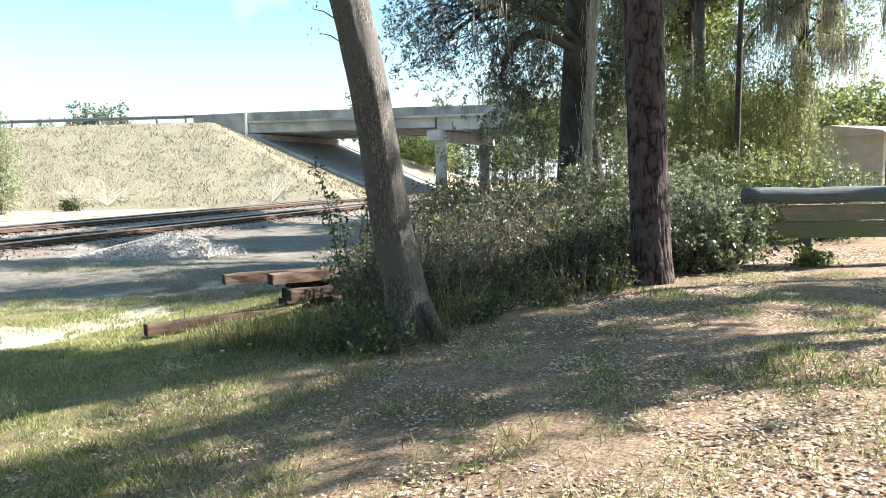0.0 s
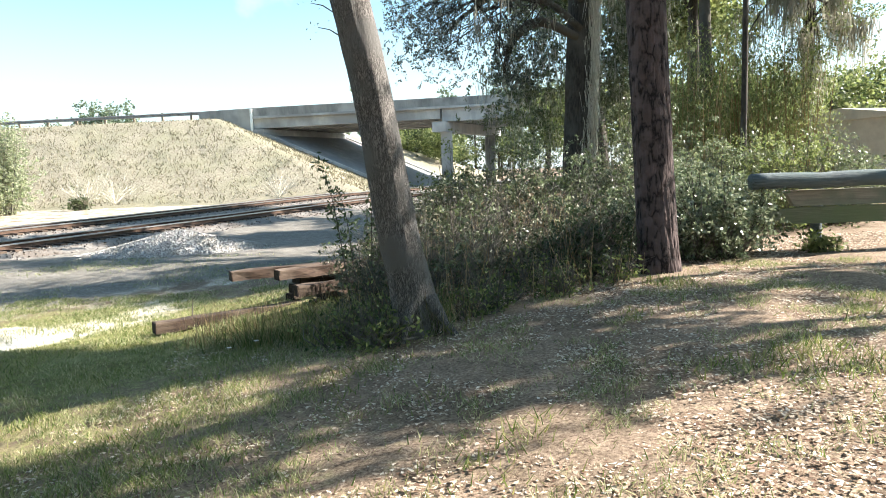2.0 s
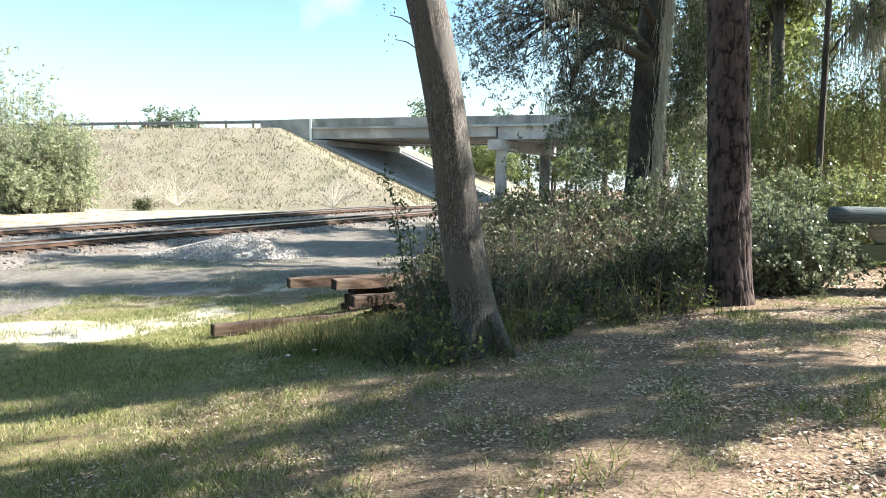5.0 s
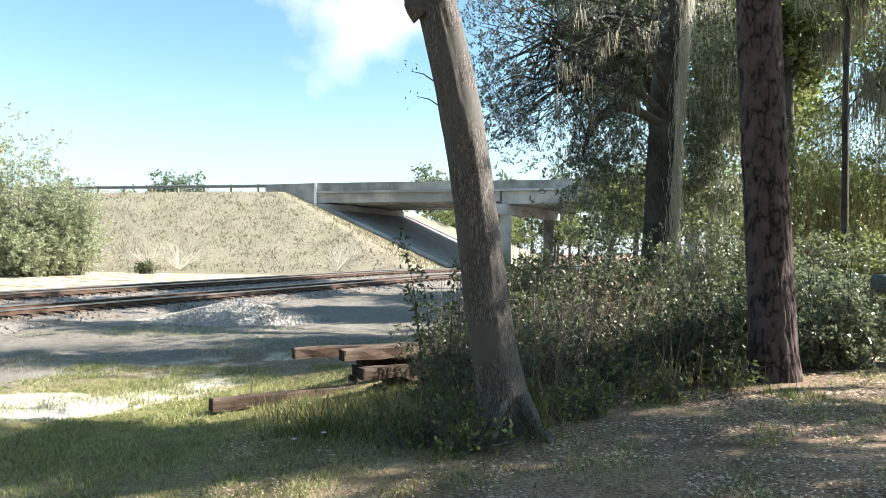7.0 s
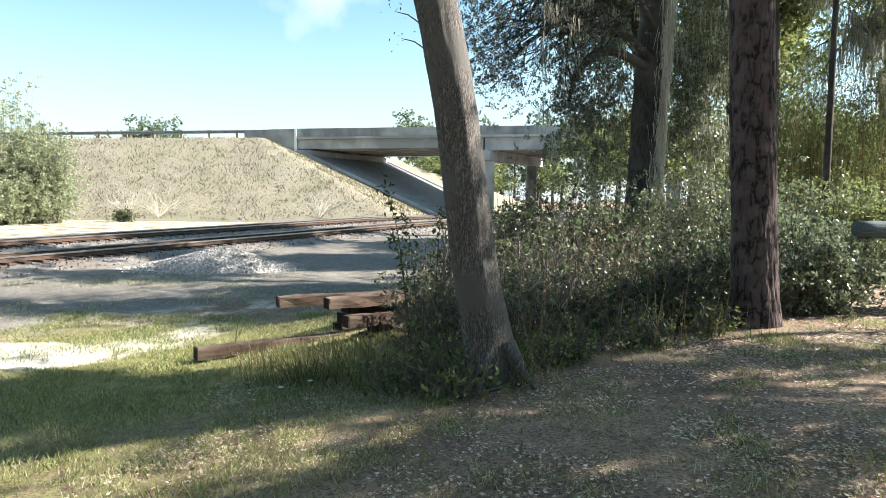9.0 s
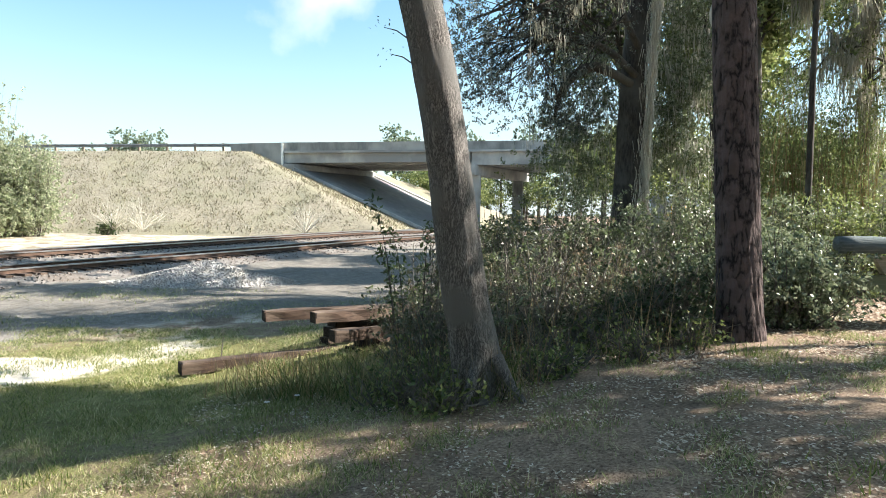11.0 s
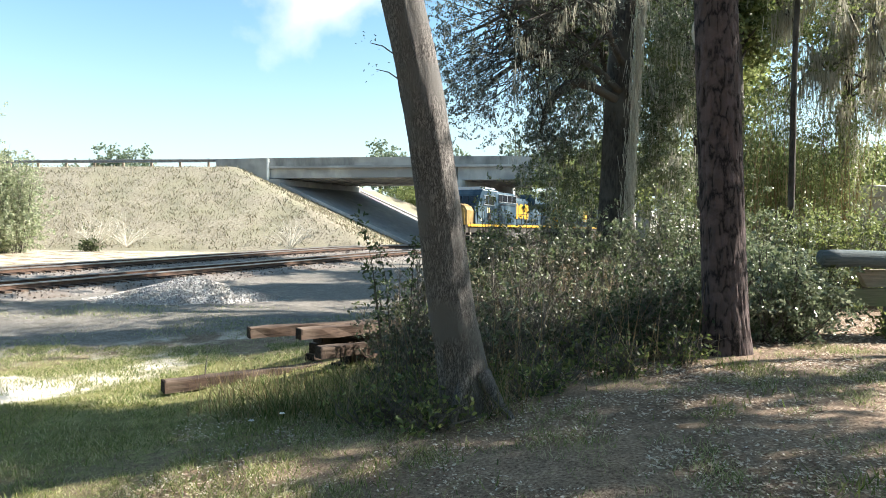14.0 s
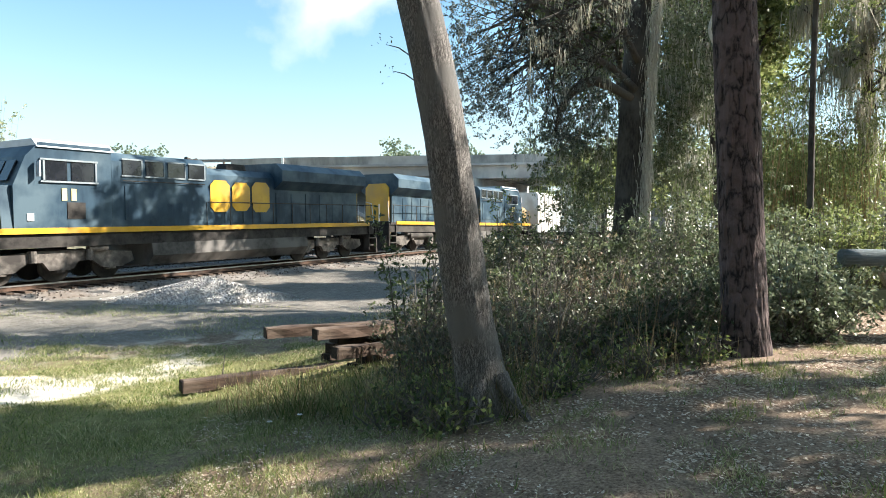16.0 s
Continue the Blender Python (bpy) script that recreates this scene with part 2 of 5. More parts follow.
BLUE = surf("blue_engine_paint", (0.016, 0.036, 0.058), (0.034, 0.064, 0.092), 3, (0.075, 0.112, 0.138), 0.8, 0.42, 0.03, coat=0.0, spec=0.22, stretch=(1, 1, 0.3))
CREAM = surf("pale_yellow_paint", (0.55, 0.46, 0.22), (0.66, 0.56, 0.30), 5, rough=0.5, bump=0.02)
YELLOW = surf("yellow_engine_paint", (0.52, 0.29, 0.025), (0.62, 0.36, 0.03), 4, (0.42, 0.25, 0.05), 1.0, 0.4, 0.03, coat=0.2)
# darker, browner copy of YELLOW: the nose's shade is put into the colour
SHADED_YELLOW = surf("shaded_yellow_paint", (0.22, 0.145, 0.055), (0.34, 0.235, 0.09), 3, (0.15, 0.10, 0.05), 1.0, 0.5, 0.03)
UNDER = surf("grimy_underframe", (0.018, 0.016, 0.015), (0.045, 0.04, 0.036), 8, (0.07, 0.062, 0.055), 1.2, 0.85, 0.4)
TANK = surf("dusty_fuel_tank", (0.04, 0.037, 0.034), (0.085, 0.078, 0.072), 5, (0.13, 0.12, 0.11), 0.9, 0.7, 0.15)
TRUCK = surf("dusty_truck_steel", (0.07, 0.06, 0.055), (0.19, 0.17, 0.15), 6, (0.04, 0.035, 0.032), 1.4, 0.85, 0.3)
FRAME_GREY = surf("grey_frame_paint", (0.17, 0.20, 0.22), (0.25, 0.28, 0.30), 4, rough=0.5, bump=0.03)
CAB_ROOF = surf("pale_cab_roof", (0.42, 0.46, 0.50), (0.52, 0.56, 0.60), 3, rough=0.4, bump=0.03)
WHITE_CAR = surf("white_wagon_paint", (0.66, 0.65, 0.62), (0.78, 0.77, 0.74), 2, (0.52, 0.48, 0.43), 0.6, 0.55, 0.05, stretch=(1, 1, 0.3))
LAMP = glow("headlight_glow", (1.0, 0.93, 0.8), 30)
EMBANK = surf("dry_grass_slope", (0.19, 0.165, 0.118), (0.325, 0.29, 0.22), 5.0, (0.245, 0.225, 0.155), 0.3, 0.95, 0.8, dist=0.10)
STUBBLE = leafy("grey_stubble", [(0.15, 0.13, 0.09), (0.22, 0.195, 0.14), (0.32, 0.285, 0.21), (0.21, 0.21, 0.12)], 0.85, 0.2, 0.1)


def ground_material():
    """Sandy soil with leaf litter, short grass, bare sand and track gravel, spread by the sheet's own weights."""
    m = bpy.data.materials.new("sandy_grass_ground")
    m.use_nodes = True
    n, l = m.node_tree.nodes, m.node_tree.links
    b = n["Principled BSDF"]
    tc = n.new("ShaderNodeTexCoord")

    def nz(scale, detail=6):
        t = n.new("ShaderNodeTexNoise")
        t.inputs["Scale"].default_value, t.inputs["Detail"].default_value, t.inputs["Roughness"].default_value = scale, detail, 0.7
        l.new(tc.outputs["Object"], t.inputs["Vector"])
        return t.outputs["Fac"]

    def ramp(f, lo, hi, a=(0, 0, 0), c=(1, 1, 1)):
        r = n.new("ShaderNodeValToRGB")
        r.color_ramp.elements[0].position, r.color_ramp.elements[1].position = lo, hi
        r.color_ramp.elements[0].color, r.color_ramp.elements[1].color = (*a, 1), (*c, 1)
        l.new(f, r.inputs["Fac"])
        return r.outputs["Color"]

    def mixed(f, a, c):
        x = n.new("ShaderNodeMix")
        x.data_type = "RGBA"
        l.new(f, x.inputs["Factor"])
        l.new(a, x.inputs["A"])
        l.new(c, x.inputs["B"])
        return x.outputs["Result"]

    def weight(name, f, lo=0.35, hi=0.6):
        a = n.new("ShaderNodeAttribute")
        a.attribute_name = name
        s = n.new("ShaderNodeMath")
        s.operation = "ADD"
        o = n.new("ShaderNodeMath")
        o.operation = "MULTIPLY_ADD"
        o.inputs[1].default_value, o.inputs[2].default_value = 0.8, -0.4
        l.new(f, o.inputs[0])
        l.new(a.outputs["Fac"], s.inputs[0])
        l.new(o.outputs[0], s.inputs[1])
        return ramp(s.outputs[0], lo, hi)

    fine, mid, wide = nz(38), nz(6), nz(1.1)
    litter = ramp(fine, 0.34, 0.64, (0.095, 0.062, 0.046), (0.41, 0.325, 0.255))
    grass = ramp(fine, 0.34, 0.66, (0.09, 0.11, 0.035), (0.33, 0.31, 0.15))
    sand = ramp(fine, 0.3, 0.7, (0.62, 0.57, 0.49), (0.82, 0.78, 0.71))
    stone = ramp(fine, 0.36, 0.64, (0.09, 0.085, 0.08), (0.34, 0.325, 0.30))
    col = mixed(weight("grass", mid), litter, grass)
    col = mixed(weight("sand", wide), col, sand)
    col = mixed(weight("gravel", mid), col, stone)
    for f, lo, hi, dark in ((mid, 0.36, 0.62, (0.68, 0.66, 0.62)), (wide, 0.36, 0.6, (0.80, 0.79, 0.76))):
        x = n.new("ShaderNodeMix")
        x.data_type, x.blend_type = "RGBA", "MULTIPLY"
        x.inputs["Factor"].default_value = 1.0
        l.new(col, x.inputs["A"])
        l.new(ramp(f, lo, hi, dark, (1.08, 1.06, 1.04)), x.inputs["B"])
        col = x.outputs["Result"]
    l.new(col, b.inputs["Base Color"])
    b.inputs["Roughness"].default_value, b.inputs["Specular IOR Level"].default_value = 0.95, 0.1
    bp = n.new("ShaderNodeBump")
    bp.inputs["Strength"].default_value, bp.inputs["Distance"].default_value = 0.6, 0.025
    l.new(fine, bp.inputs["Height"])
    l.new(bp.outputs["Normal"], b.inputs["Normal"])
    return m


# ---- mesh tools ----


class Mesh:
    """Gathers vertices and faces."""

    def __init__(self):
        self.v, self.f = [], []

    def box(self, c, s, m=None, taper=1.0, bevel=0.0):
        i = len(self.v)
        x, y, z = s[0] / 2, s[1] / 2, s[2] / 2
        if bevel:
            k = bevel
            prof = [(-x + k, -y), (x - k, -y), (x, -y + k), (x, y - k), (x - k, y), (-x + k, y), (-x, y - k), (-x, -y + k)]
        else:
            prof = [(-x, -y), (x, -y), (x, y), (-x, y)]
        q = len(prof)
        for zz, t in ((-z, 1.0), (z, taper)):
            for a, b in prof:
                p = Vector((a * t, b * t, zz))
                p = (m @ p if m else p) + Vector(c)
                self.v.append(tuple(p))
        self.f.append([i + k for k in range(q)][::-1])
        self.f.append([i + q + k for k in range(q)])
        for k in range(q):
            self.f.append((i + k, i + (k + 1) % q, i + q + (k + 1) % q, i + q + k))
        return self

    def tube(self, pts, radii, seg=8, cap=True, wob=None):
        i0 = len(self.v)
        pts = [Vector(p) for p in pts]
        up = Vector((0.31, 0.77, 0.12))
        for k, p in enumerate(pts):
            d = (pts[min(k + 1, len(pts) - 1)] - pts[max(k - 1, 0)]).normalized()
            a = d.cross(up)
            a = a.normalized() if a.length > 1e-4 else d.orthogonal().normalized()
            b = d.cross(a)
            for j in range(seg):
                t = 2 * math.pi * j / seg
                r = radii[k] * (wob(t, p) if wob else 1.0)
                self.v.append(tuple(p + (a * math.cos(t) + b * math.sin(t)) * r))
        for k in range(len(pts) - 1):
            for j in range(seg):
                a, b = i0 + k * seg + j, i0 + k * seg + (j + 1) % seg
                self.f.append((a, b, b + seg, a + seg))
        if cap:
            self.f.append([i0 + j for j in range(seg)][::-1])
            self.f.append([i0 + (len(pts) - 1) * seg + j for j in range(seg)])
        return self

    def extrude(self, prof, axis, a, b):
        """A closed outline in two axes, drawn out along the third from a to b."""
        i, q = len(self.v), len(prof)
        for t in (a, b):
            for u, w in prof:
                self.v.append({"x": (t, u, w), "y": (u, t, w), "z": (u, w, t)}[axis])
        self.f.append([i + k for k in range(q)])
        self.f.append([i + q + k for k in range(q)][::-1])
        for k in range(q):
            self.f.append((i + (k + 1) % q, i + k, i + q + k, i + q + (k + 1) % q))
        return self

    def data(self, name, material, smooth=False):
        me = bpy.data.meshes.new(name)
        me.from_pydata(self.v, [], self.f)
        me.materials.append(material)
        if smooth:
            me.polygons.foreach_set("use_smooth", [True] * len(me.polygons))
        bm = bmesh.new()
        bm.from_mesh(me)
        bmesh.ops.recalc_face_normals(bm, faces=bm.faces)
        bm.to_mesh(me)
        bm.free()
        me.update()
        return me


def part(name, mesh, material, parent, label="", smooth=False):
    ob = new(name, mesh.data(name, material, smooth) if isinstance(mesh, Mesh) else mesh)
    ob.parent = parent
    if label:
        ob["label"] = label
    return ob


def thing(name, label, category, at=None, group="", kind=""):
    ob = new(name)
    if at is not None:
        ob.matrix_basis = at
    return tagged(ob, label, category, group, kind)


RNG = np.random.default_rng(7)


def cards(centres, size, long=1.7, flat=0.0, hang=0.0, vary=0.5):
    """Small lozenge leaves at the centres, turned at random; flat: lie down, hang: point down."""
    n = len(centres)
    a = RNG.normal(size=(n, 3))
    a[:, 2] = a[:, 2] * (1 - flat) - hang * 2.5
    a /= np.linalg.norm(a, axis=1)[:, None]
    b = RNG.normal(size=(n, 3))
    b[:, 2] *= 1 - flat
    b -= a * (a * b).sum(1)[:, None]
    b /= np.linalg.norm(b, axis=1)[:, None] + 1e-9
    if flat > 0.7:
        b = np.cross(a, np.array([0, 0, 1.0]) + RNG.normal(0, 0.25, (n, 3)))
        b /= np.linalg.norm(b, axis=1)[:, None] + 1e-9
    s = size * (1 - vary / 2 + vary * RNG.random(n))[:, None]
    fold = np.cross(a, b) * s * 0.18
    v = np.stack([centres - a * s * long / 2, centres + b * s / 2 + fold, centres + a * s * long / 2, centres - b * s / 2 + fold], 1).reshape(-1, 3)
    return v


def quads(name, v, material):
    n = len(v) // 4
    me = bpy.data.meshes.new(name)
    me.vertices.add(4 * n)
    me.vertices.foreach_set("co", v.astype(np.float32).ravel())
    me.loops.add(4 * n)
    me.loops.foreach_set("vertex_index", np.arange(4 * n, dtype=np.int32))
    me.polygons.add(n)
    me.polygons.foreach_set("loop_start", np.arange(0, 4 * n, 4, dtype=np.int32))
    me.update(calc_edges=True)
    me.validate()
    me.materials.append(material)
    return me


def ribbons(roots, length, width, lean=0.15, down=False):
    """Thin upright (or hanging) blades: a quad each, tapered to its tip."""
    n = len(roots)
    t = RNG.random(n) * 2 * math.pi
    side = np.stack([np.cos(t), np.sin(t), np.zeros(n)], 1)
    ln = length * (0.5 + RNG.random(n))
    tip = RNG.normal(0, lean, (n, 3)) * ln[:, None]
    tip[:, 2] = ln * (-1 if down else 1)
    w = (width * (0.6 + 0.8 * RNG.random(n)))[:, None]
    return np.stack([roots - side * w / 2, roots + side * w / 2, roots + tip + side * w * 0.12, roots + tip - side * w * 0.12], 1).reshape(-1, 3)


def clumps(k, centre, radii, lumps=1.0):
    """k places in a lumpy ellipsoid, denser to the outside."""
    d = RNG.normal(size=(k, 3))
    d /= np.linalg.norm(d, axis=1)[:, None]
    r = RNG.random(k) ** 0.45
    return np.array(centre) + d * r[:, None] * np.array(radii) * lumps


def smooth(a, b, t):
    t = np.clip((t - a) / (b - a), 0, 1)
    return t * t * (3 - 2 * t)


# ---- ground ----


def ground_height(x, y):
    """The bank falls to the gravel yard on the track side."""
    x, y = np.asarray(x, float), np.asarray(y, float)
    bank = -0.86 + 1.13 * smooth(-7.5, 4.0, x - 0.15 * (y - 8))
    far = smooth(13, 19, y + 0.25 * (x + 4)) * smooth(8, 0, x)
    flat = smooth(14, 26, y)
    z = bank * (1 - far) + (-0.5) * far
    rise = 0.022 * np.clip(y - 22, -4, 22)
    z = z * (1 - flat) + (-0.52 + rise + 0.3 * smooth(0, 8, x) * smooth(40, 25, y)) * flat
    return z


def rail_x(y):
    """The near track's middle line, which runs straight."""
    return -16.1 + 0.51 * (y - 22)


def rail_slope(y):
    return 0.51


def rail_z(y):
    """The top of the near track's rails, which climb a little towards the bridge."""
    return -0.15 + 0.022 * float(np.clip(y - 22, -6, 22))


TRACK_Y = np.arange(-60, 420, 0.5)
TRACK_X = np.array([rail_x(y) for y in TRACK_Y])
TRACK_S = np.concatenate([[0], np.cumsum(np.hypot(np.diff(TRACK_X), np.diff(TRACK_Y)))])
TRACK_S -= np.interp(0, TRACK_Y, TRACK_S)


def on_track(s, side=0.0):
    """The place at s metres along the track, and its heading (degrees) towards the camera's side."""
    y = float(np.interp(s, TRACK_S, TRACK_Y))
    k = rail_slope(y)
    n = math.hypot(1, k)
    return float(np.interp(s, TRACK_S, TRACK_X)) + side / n, y - side * k / n, math.degrees(math.atan2(-1, -k))


def build_ground():
    def lines(lo, hi, d0, far):
        out = list(np.arange(lo, hi + 1e-6, d0))
        step, a = d0, hi
        while a < far:
            step *= 1.22
            a += step
            out.append(a)
        step, a = d0, lo
        while a > -far:
            step *= 1.22
            a -= step
            out.insert(0, a)
        return np.array(out)
    xs, ys = lines(-14, 11, 0.2, 2500), lines(-3, 24, 0.2, 2500)
    X, Y = np.meshgrid(xs, ys)
    Z = ground_height(X, Y)
    near = np.exp(-((X / 30) ** 2 + ((Y - 8) / 30) ** 2))
    bumps = np.array([noise.noise((x * 0.9, y * 0.9, 0)) * 0.05 + noise.noise((x * 3.1, y * 3.1, 4)) * 0.018 for x, y in zip(X.ravel(), Y.ravel())]).reshape(X.shape)
    Z = Z + bumps * near
    ny, nx = X.shape
    idx = np.arange(nx * ny).reshape(ny, nx)
    f = np.stack([idx[:-1, :-1], idx[:-1, 1:], idx[1:, 1:], idx[1:, :-1]], -1).reshape(-1, 4)
    me = bpy.data.meshes.new("ground")
    me.from_pydata(np.stack([X, Y, Z], -1).reshape(-1, 3).tolist(), [], f.tolist())
    me.polygons.foreach_set("use_smooth", [True] * len(me.polygons))
    me.materials.append(ground_material())
    off = (X - np.interp(Y, TRACK_Y, TRACK_X)) * 0.89
    edge = 5.5 * smooth(15, 19, Y)
    gravel = smooth(13.5, 6.5, off - edge) * smooth(-12, -8, off) * 0.95
    grass = 0.30 + 0.2 * smooth(0.5, -5, X) - 0.2 * smooth(11, 15, Y) + 0.12 * smooth(24, 32, Y)
    grass = grass + 0.35 * np.exp(-(((X + 4.2) / 2.5) ** 2 + ((Y - 10) / 1.6) ** 2)) + 0.3 * np.exp(-(((X + 6.0) / 3.0) ** 2 + ((Y - 13) / 1.8) ** 2))
    sand = 0.9 * np.exp(-(((X + 8.3) / 1.7) ** 2 + ((Y - 11.2) / 1.0) ** 2)) + 0.5 * np.exp(-(((X + 6.3) / 0.9) ** 2 + ((Y - 12.8) / 1.2) ** 2)) + 0.42 * np.exp(-(((X + 8.0) / 7.0) ** 2 + ((Y - 16) / 3.6) ** 2))
    sand = sand + 0.45 * smooth(-7, -10, off) * smooth(60, 50, Y)
    for name, w in (("gravel", gravel), ("grass", grass), ("sand", sand)):
        at = me.attributes.new(name, "FLOAT", "POINT")
        at.data.foreach_set("value", np.clip(w, 0, 1).astype(np.float32).ravel())
    return tagged(new("ground", me), "sandy ground with dry leaves, thin grass and gravel", "ground", kind="structure")


build_ground()


def build_embankment():
    """The earth ramp that carries the road to the bridge, with its cone at the abutment."""
    xs = np.concatenate([np.arange(-400, -60, 10.0), np.arange(-60, 6, 0.7)])
    ys = np.concatenate([np.arange(46, 66.01, 0.6), np.arange(66.8, 80, 1.2), np.arange(80, 100, 1.5)])
    X, Y = np.meshgrid(xs, ys)
    top = 7.75 + np.where(X < -21, (X + 21) * 0.012, 0)
    front = 0.1 + (Y - 48.5) / 17.0 * 7.65
    back = 0.1 + (97 - Y) / 17.0 * 7.65
    end = 6.1 - (X - 0.5 * np.maximum(Y - 66, 0) + 19.6) * 0.45
    Z = np.minimum(np.minimum(np.minimum(front, back), end), top)
    wob = np.array([noise.noise((x * 0.35, y * 0.35, 2)) * 0.16 + noise.noise((x * 1.3, y * 1.3, 5)) * 0.04 for x, y in zip(X.ravel(), Y.ravel())]).reshape(X.shape)
    Z = np.maximum(Z + wob * smooth(66, 63, Y), -0.8)
    ny, nx = X.shape
    idx = np.arange(nx * ny).reshape(ny, nx)
    f = np.stack([idx[:-1, :-1], idx[:-1, 1:], idx[1:, 1:], idx[1:, :-1]], -1).reshape(-1, 4)
    me = bpy.data.meshes.new("embankment")
    me.from_pydata(np.stack([X, Y, Z], -1).reshape(-1, 3).tolist(), [], f.tolist())
    me.polygons.foreach_set("use_smooth", [True] * len(me.polygons))
    me.materials.append(EMBANK)
    tagged(new("embankment", me), "tall embankment covered with short dry grass", "embankment", kind="structure")
    n = 45000
    p = np.stack([RNG.uniform(-75, -4, n), RNG.uniform(48.5, 65.5, n)], 1)
    z = np.minimum(np.minimum(0.1 + (p[:, 1] - 48.5) / 17 * 7.65, 6.1 - (p[:, 0] + 19.6) * 0.45), 7.6)
    keep = (z > 0) & (np.array([noise.noise((a * 0.8, b * 0.8, 8)) for a, b in p]) > -0.1 + 0.4 * RNG.normal(size=n))
    roots = np.column_stack([p, z])[keep]
    tagged(new("embankment_grass", quads("embankment_grass", ribbons(roots, 0.17, 0.07, 0.6), STUBBLE)), "dry grass tufts on the embankment", "grass", kind="stuff")


build_embankment()

# ---- railway ----


def build_track(name, off, high, lo, hi, label):
    """Two rails on wooden sleepers; high lifts it over the near line. """
    def side_at(s):
        return off

    def z_at(s):
        return rail_z(on_track(s)[1]) + high

    tr = thing(name, label, "railway track", kind="structure")
    ss = np.arange(lo, hi, 1.5)
    for g in (-0.755, 0.755):
        web, head = Mesh(), Mesh()
        for prof, mm in (([(-0.07, -0.17), (0.07, -0.17), (0.07, -0.155), (0.012, -0.14), (0.012, -0.05), (-0.012, -0.05), (-0.012, -0.14), (-0.07, -0.155)], web), ([(-0.036, -0.05), (0.036, -0.05), (0.036, -0.008), (0.026, 0.0), (-0.026, 0.0), (-0.036, -0.008)], head)):
            q = len(prof)
            for s in ss:
                for o, h in prof:
                    x, y, _ = on_track(s, side_at(s) + g + o)
                    mm.v.append((x, y, z_at(s) + h))
            for k in range(len(ss) - 1):
                for j in range(q):
                    a, b = k * q + j, k * q + (j + 1) % q
                    mm.f.append((a, b, b + q, a + q))
        r = part("rail", web, RUST, tr)
        part("rail_head", head, SHINE, r, "polished running surface")
    tie = Mesh().box((0, 0, 0), (0.23, 2.6, 0.18)).data("sleeper", TIE)
    for s in np.arange(lo, min(hi, lo + 90), 0.52):
        x, y, h = on_track(s, side_at(s))
        z = z_at(s)
        o = part("sleeper", tie, TIE, tr)
        o.matrix_basis = pose(x + random.uniform(-0.03, 0.03), y, z - 0.265 + random.uniform(-0.012, 0.012), 0, 0, h + random.uniform(-1.5, 1.5))
    bed = Mesh()
    prof = [(-3.6, -0.62), (-1.75, -0.24), (1.75, -0.24), (3.6, -0.62)]
    for s in ss:
        for o, h in prof:
            x, y, _ = on_track(s, side_at(s) + o)
            bed.v.append((x, y, z_at(s) + h))
    for k in range(len(ss) - 1):
        for j in range(3):
            bed.f.append((k * 4 + j, k * 4 + j + 1, k * 4 + j + 5, k * 4 + j + 4))
    part("ballast", bed, BALLAST, tr, "grey crushed stone bed")
    n = 9000
    st = []
    for s, o in zip(RNG.uniform(max(lo, 8), 60, n), RNG.uniform(-3.2, 3.4, n)):
        x, y, _ = on_track(s, side_at(s) + o)
        st.append((x, y, z_at(s) - 0.22 - max(0, abs(o) - 1.75) * 0.2))
    loose = part("loose_stone", quads("loose_stone", cards(np.array(st), 0.075, 1.1), BALLAST), BALLAST, tr)
    loose["kind"] = "stuff"


build_track("railway_track", 0.0, 0.0, -20, 140, "near railway track with rusty rails on wooden sleepers")
build_track("railway_track", -4.5, 0.18, -20, 140, "far railway track with rusty rails beside the embankment")


def build_gravel_pile():
    m = Mesh()
    R, S = 22, 48
    for i in range(R + 1):
        r = i / R
        for j in range(S):
            t = 2 * math.pi * j / S
            rx, ry = 2.9 * r, 1.8 * r
            x, y = rx * math.cos(t), ry * math.sin(t)
            h = 0.72 * (1 - r) ** 0.85 * (1 - 0.25 * r) + 0.10 * noise.noise((x * 1.2, y * 1.2, 3)) * (1 - r) + 0.03 * noise.noise((x * 5, y * 5, 1))
            m.v.append((x, y, h - 0.06))
    for i in range(R):
        for j in range(S):
            a, b = i * S + j, i * S + (j + 1) % S
            m.f.append((a, b, b + S, a + S))
    pile = thing("gravel_pile", "heap of pale grey crushed stone beside the track", "gravel", pose(-9.3, 22.0, -0.5, 0, 0, 10), kind="stuff")
    part("heap", m, GRAVEL, pile, smooth=True)
    n = 14000
    a, r = RNG.random(n) * 2 * math.pi, np.sqrt(RNG.random(n)) * 1.12
    h = 0.72 * np.clip(1 - r, 0, 1) ** 0.85 * (1 - 0.25 * r)
    c = np.column_stack([2.9 * r * np.cos(a), 1.8 * r * np.sin(a), h - 0.03])
    part("stones", quads("stones", cards(c, 0.05, 1.1), GRAVEL), GRAVEL, pile)


build_gravel_pile()

# ---- road bridge ----


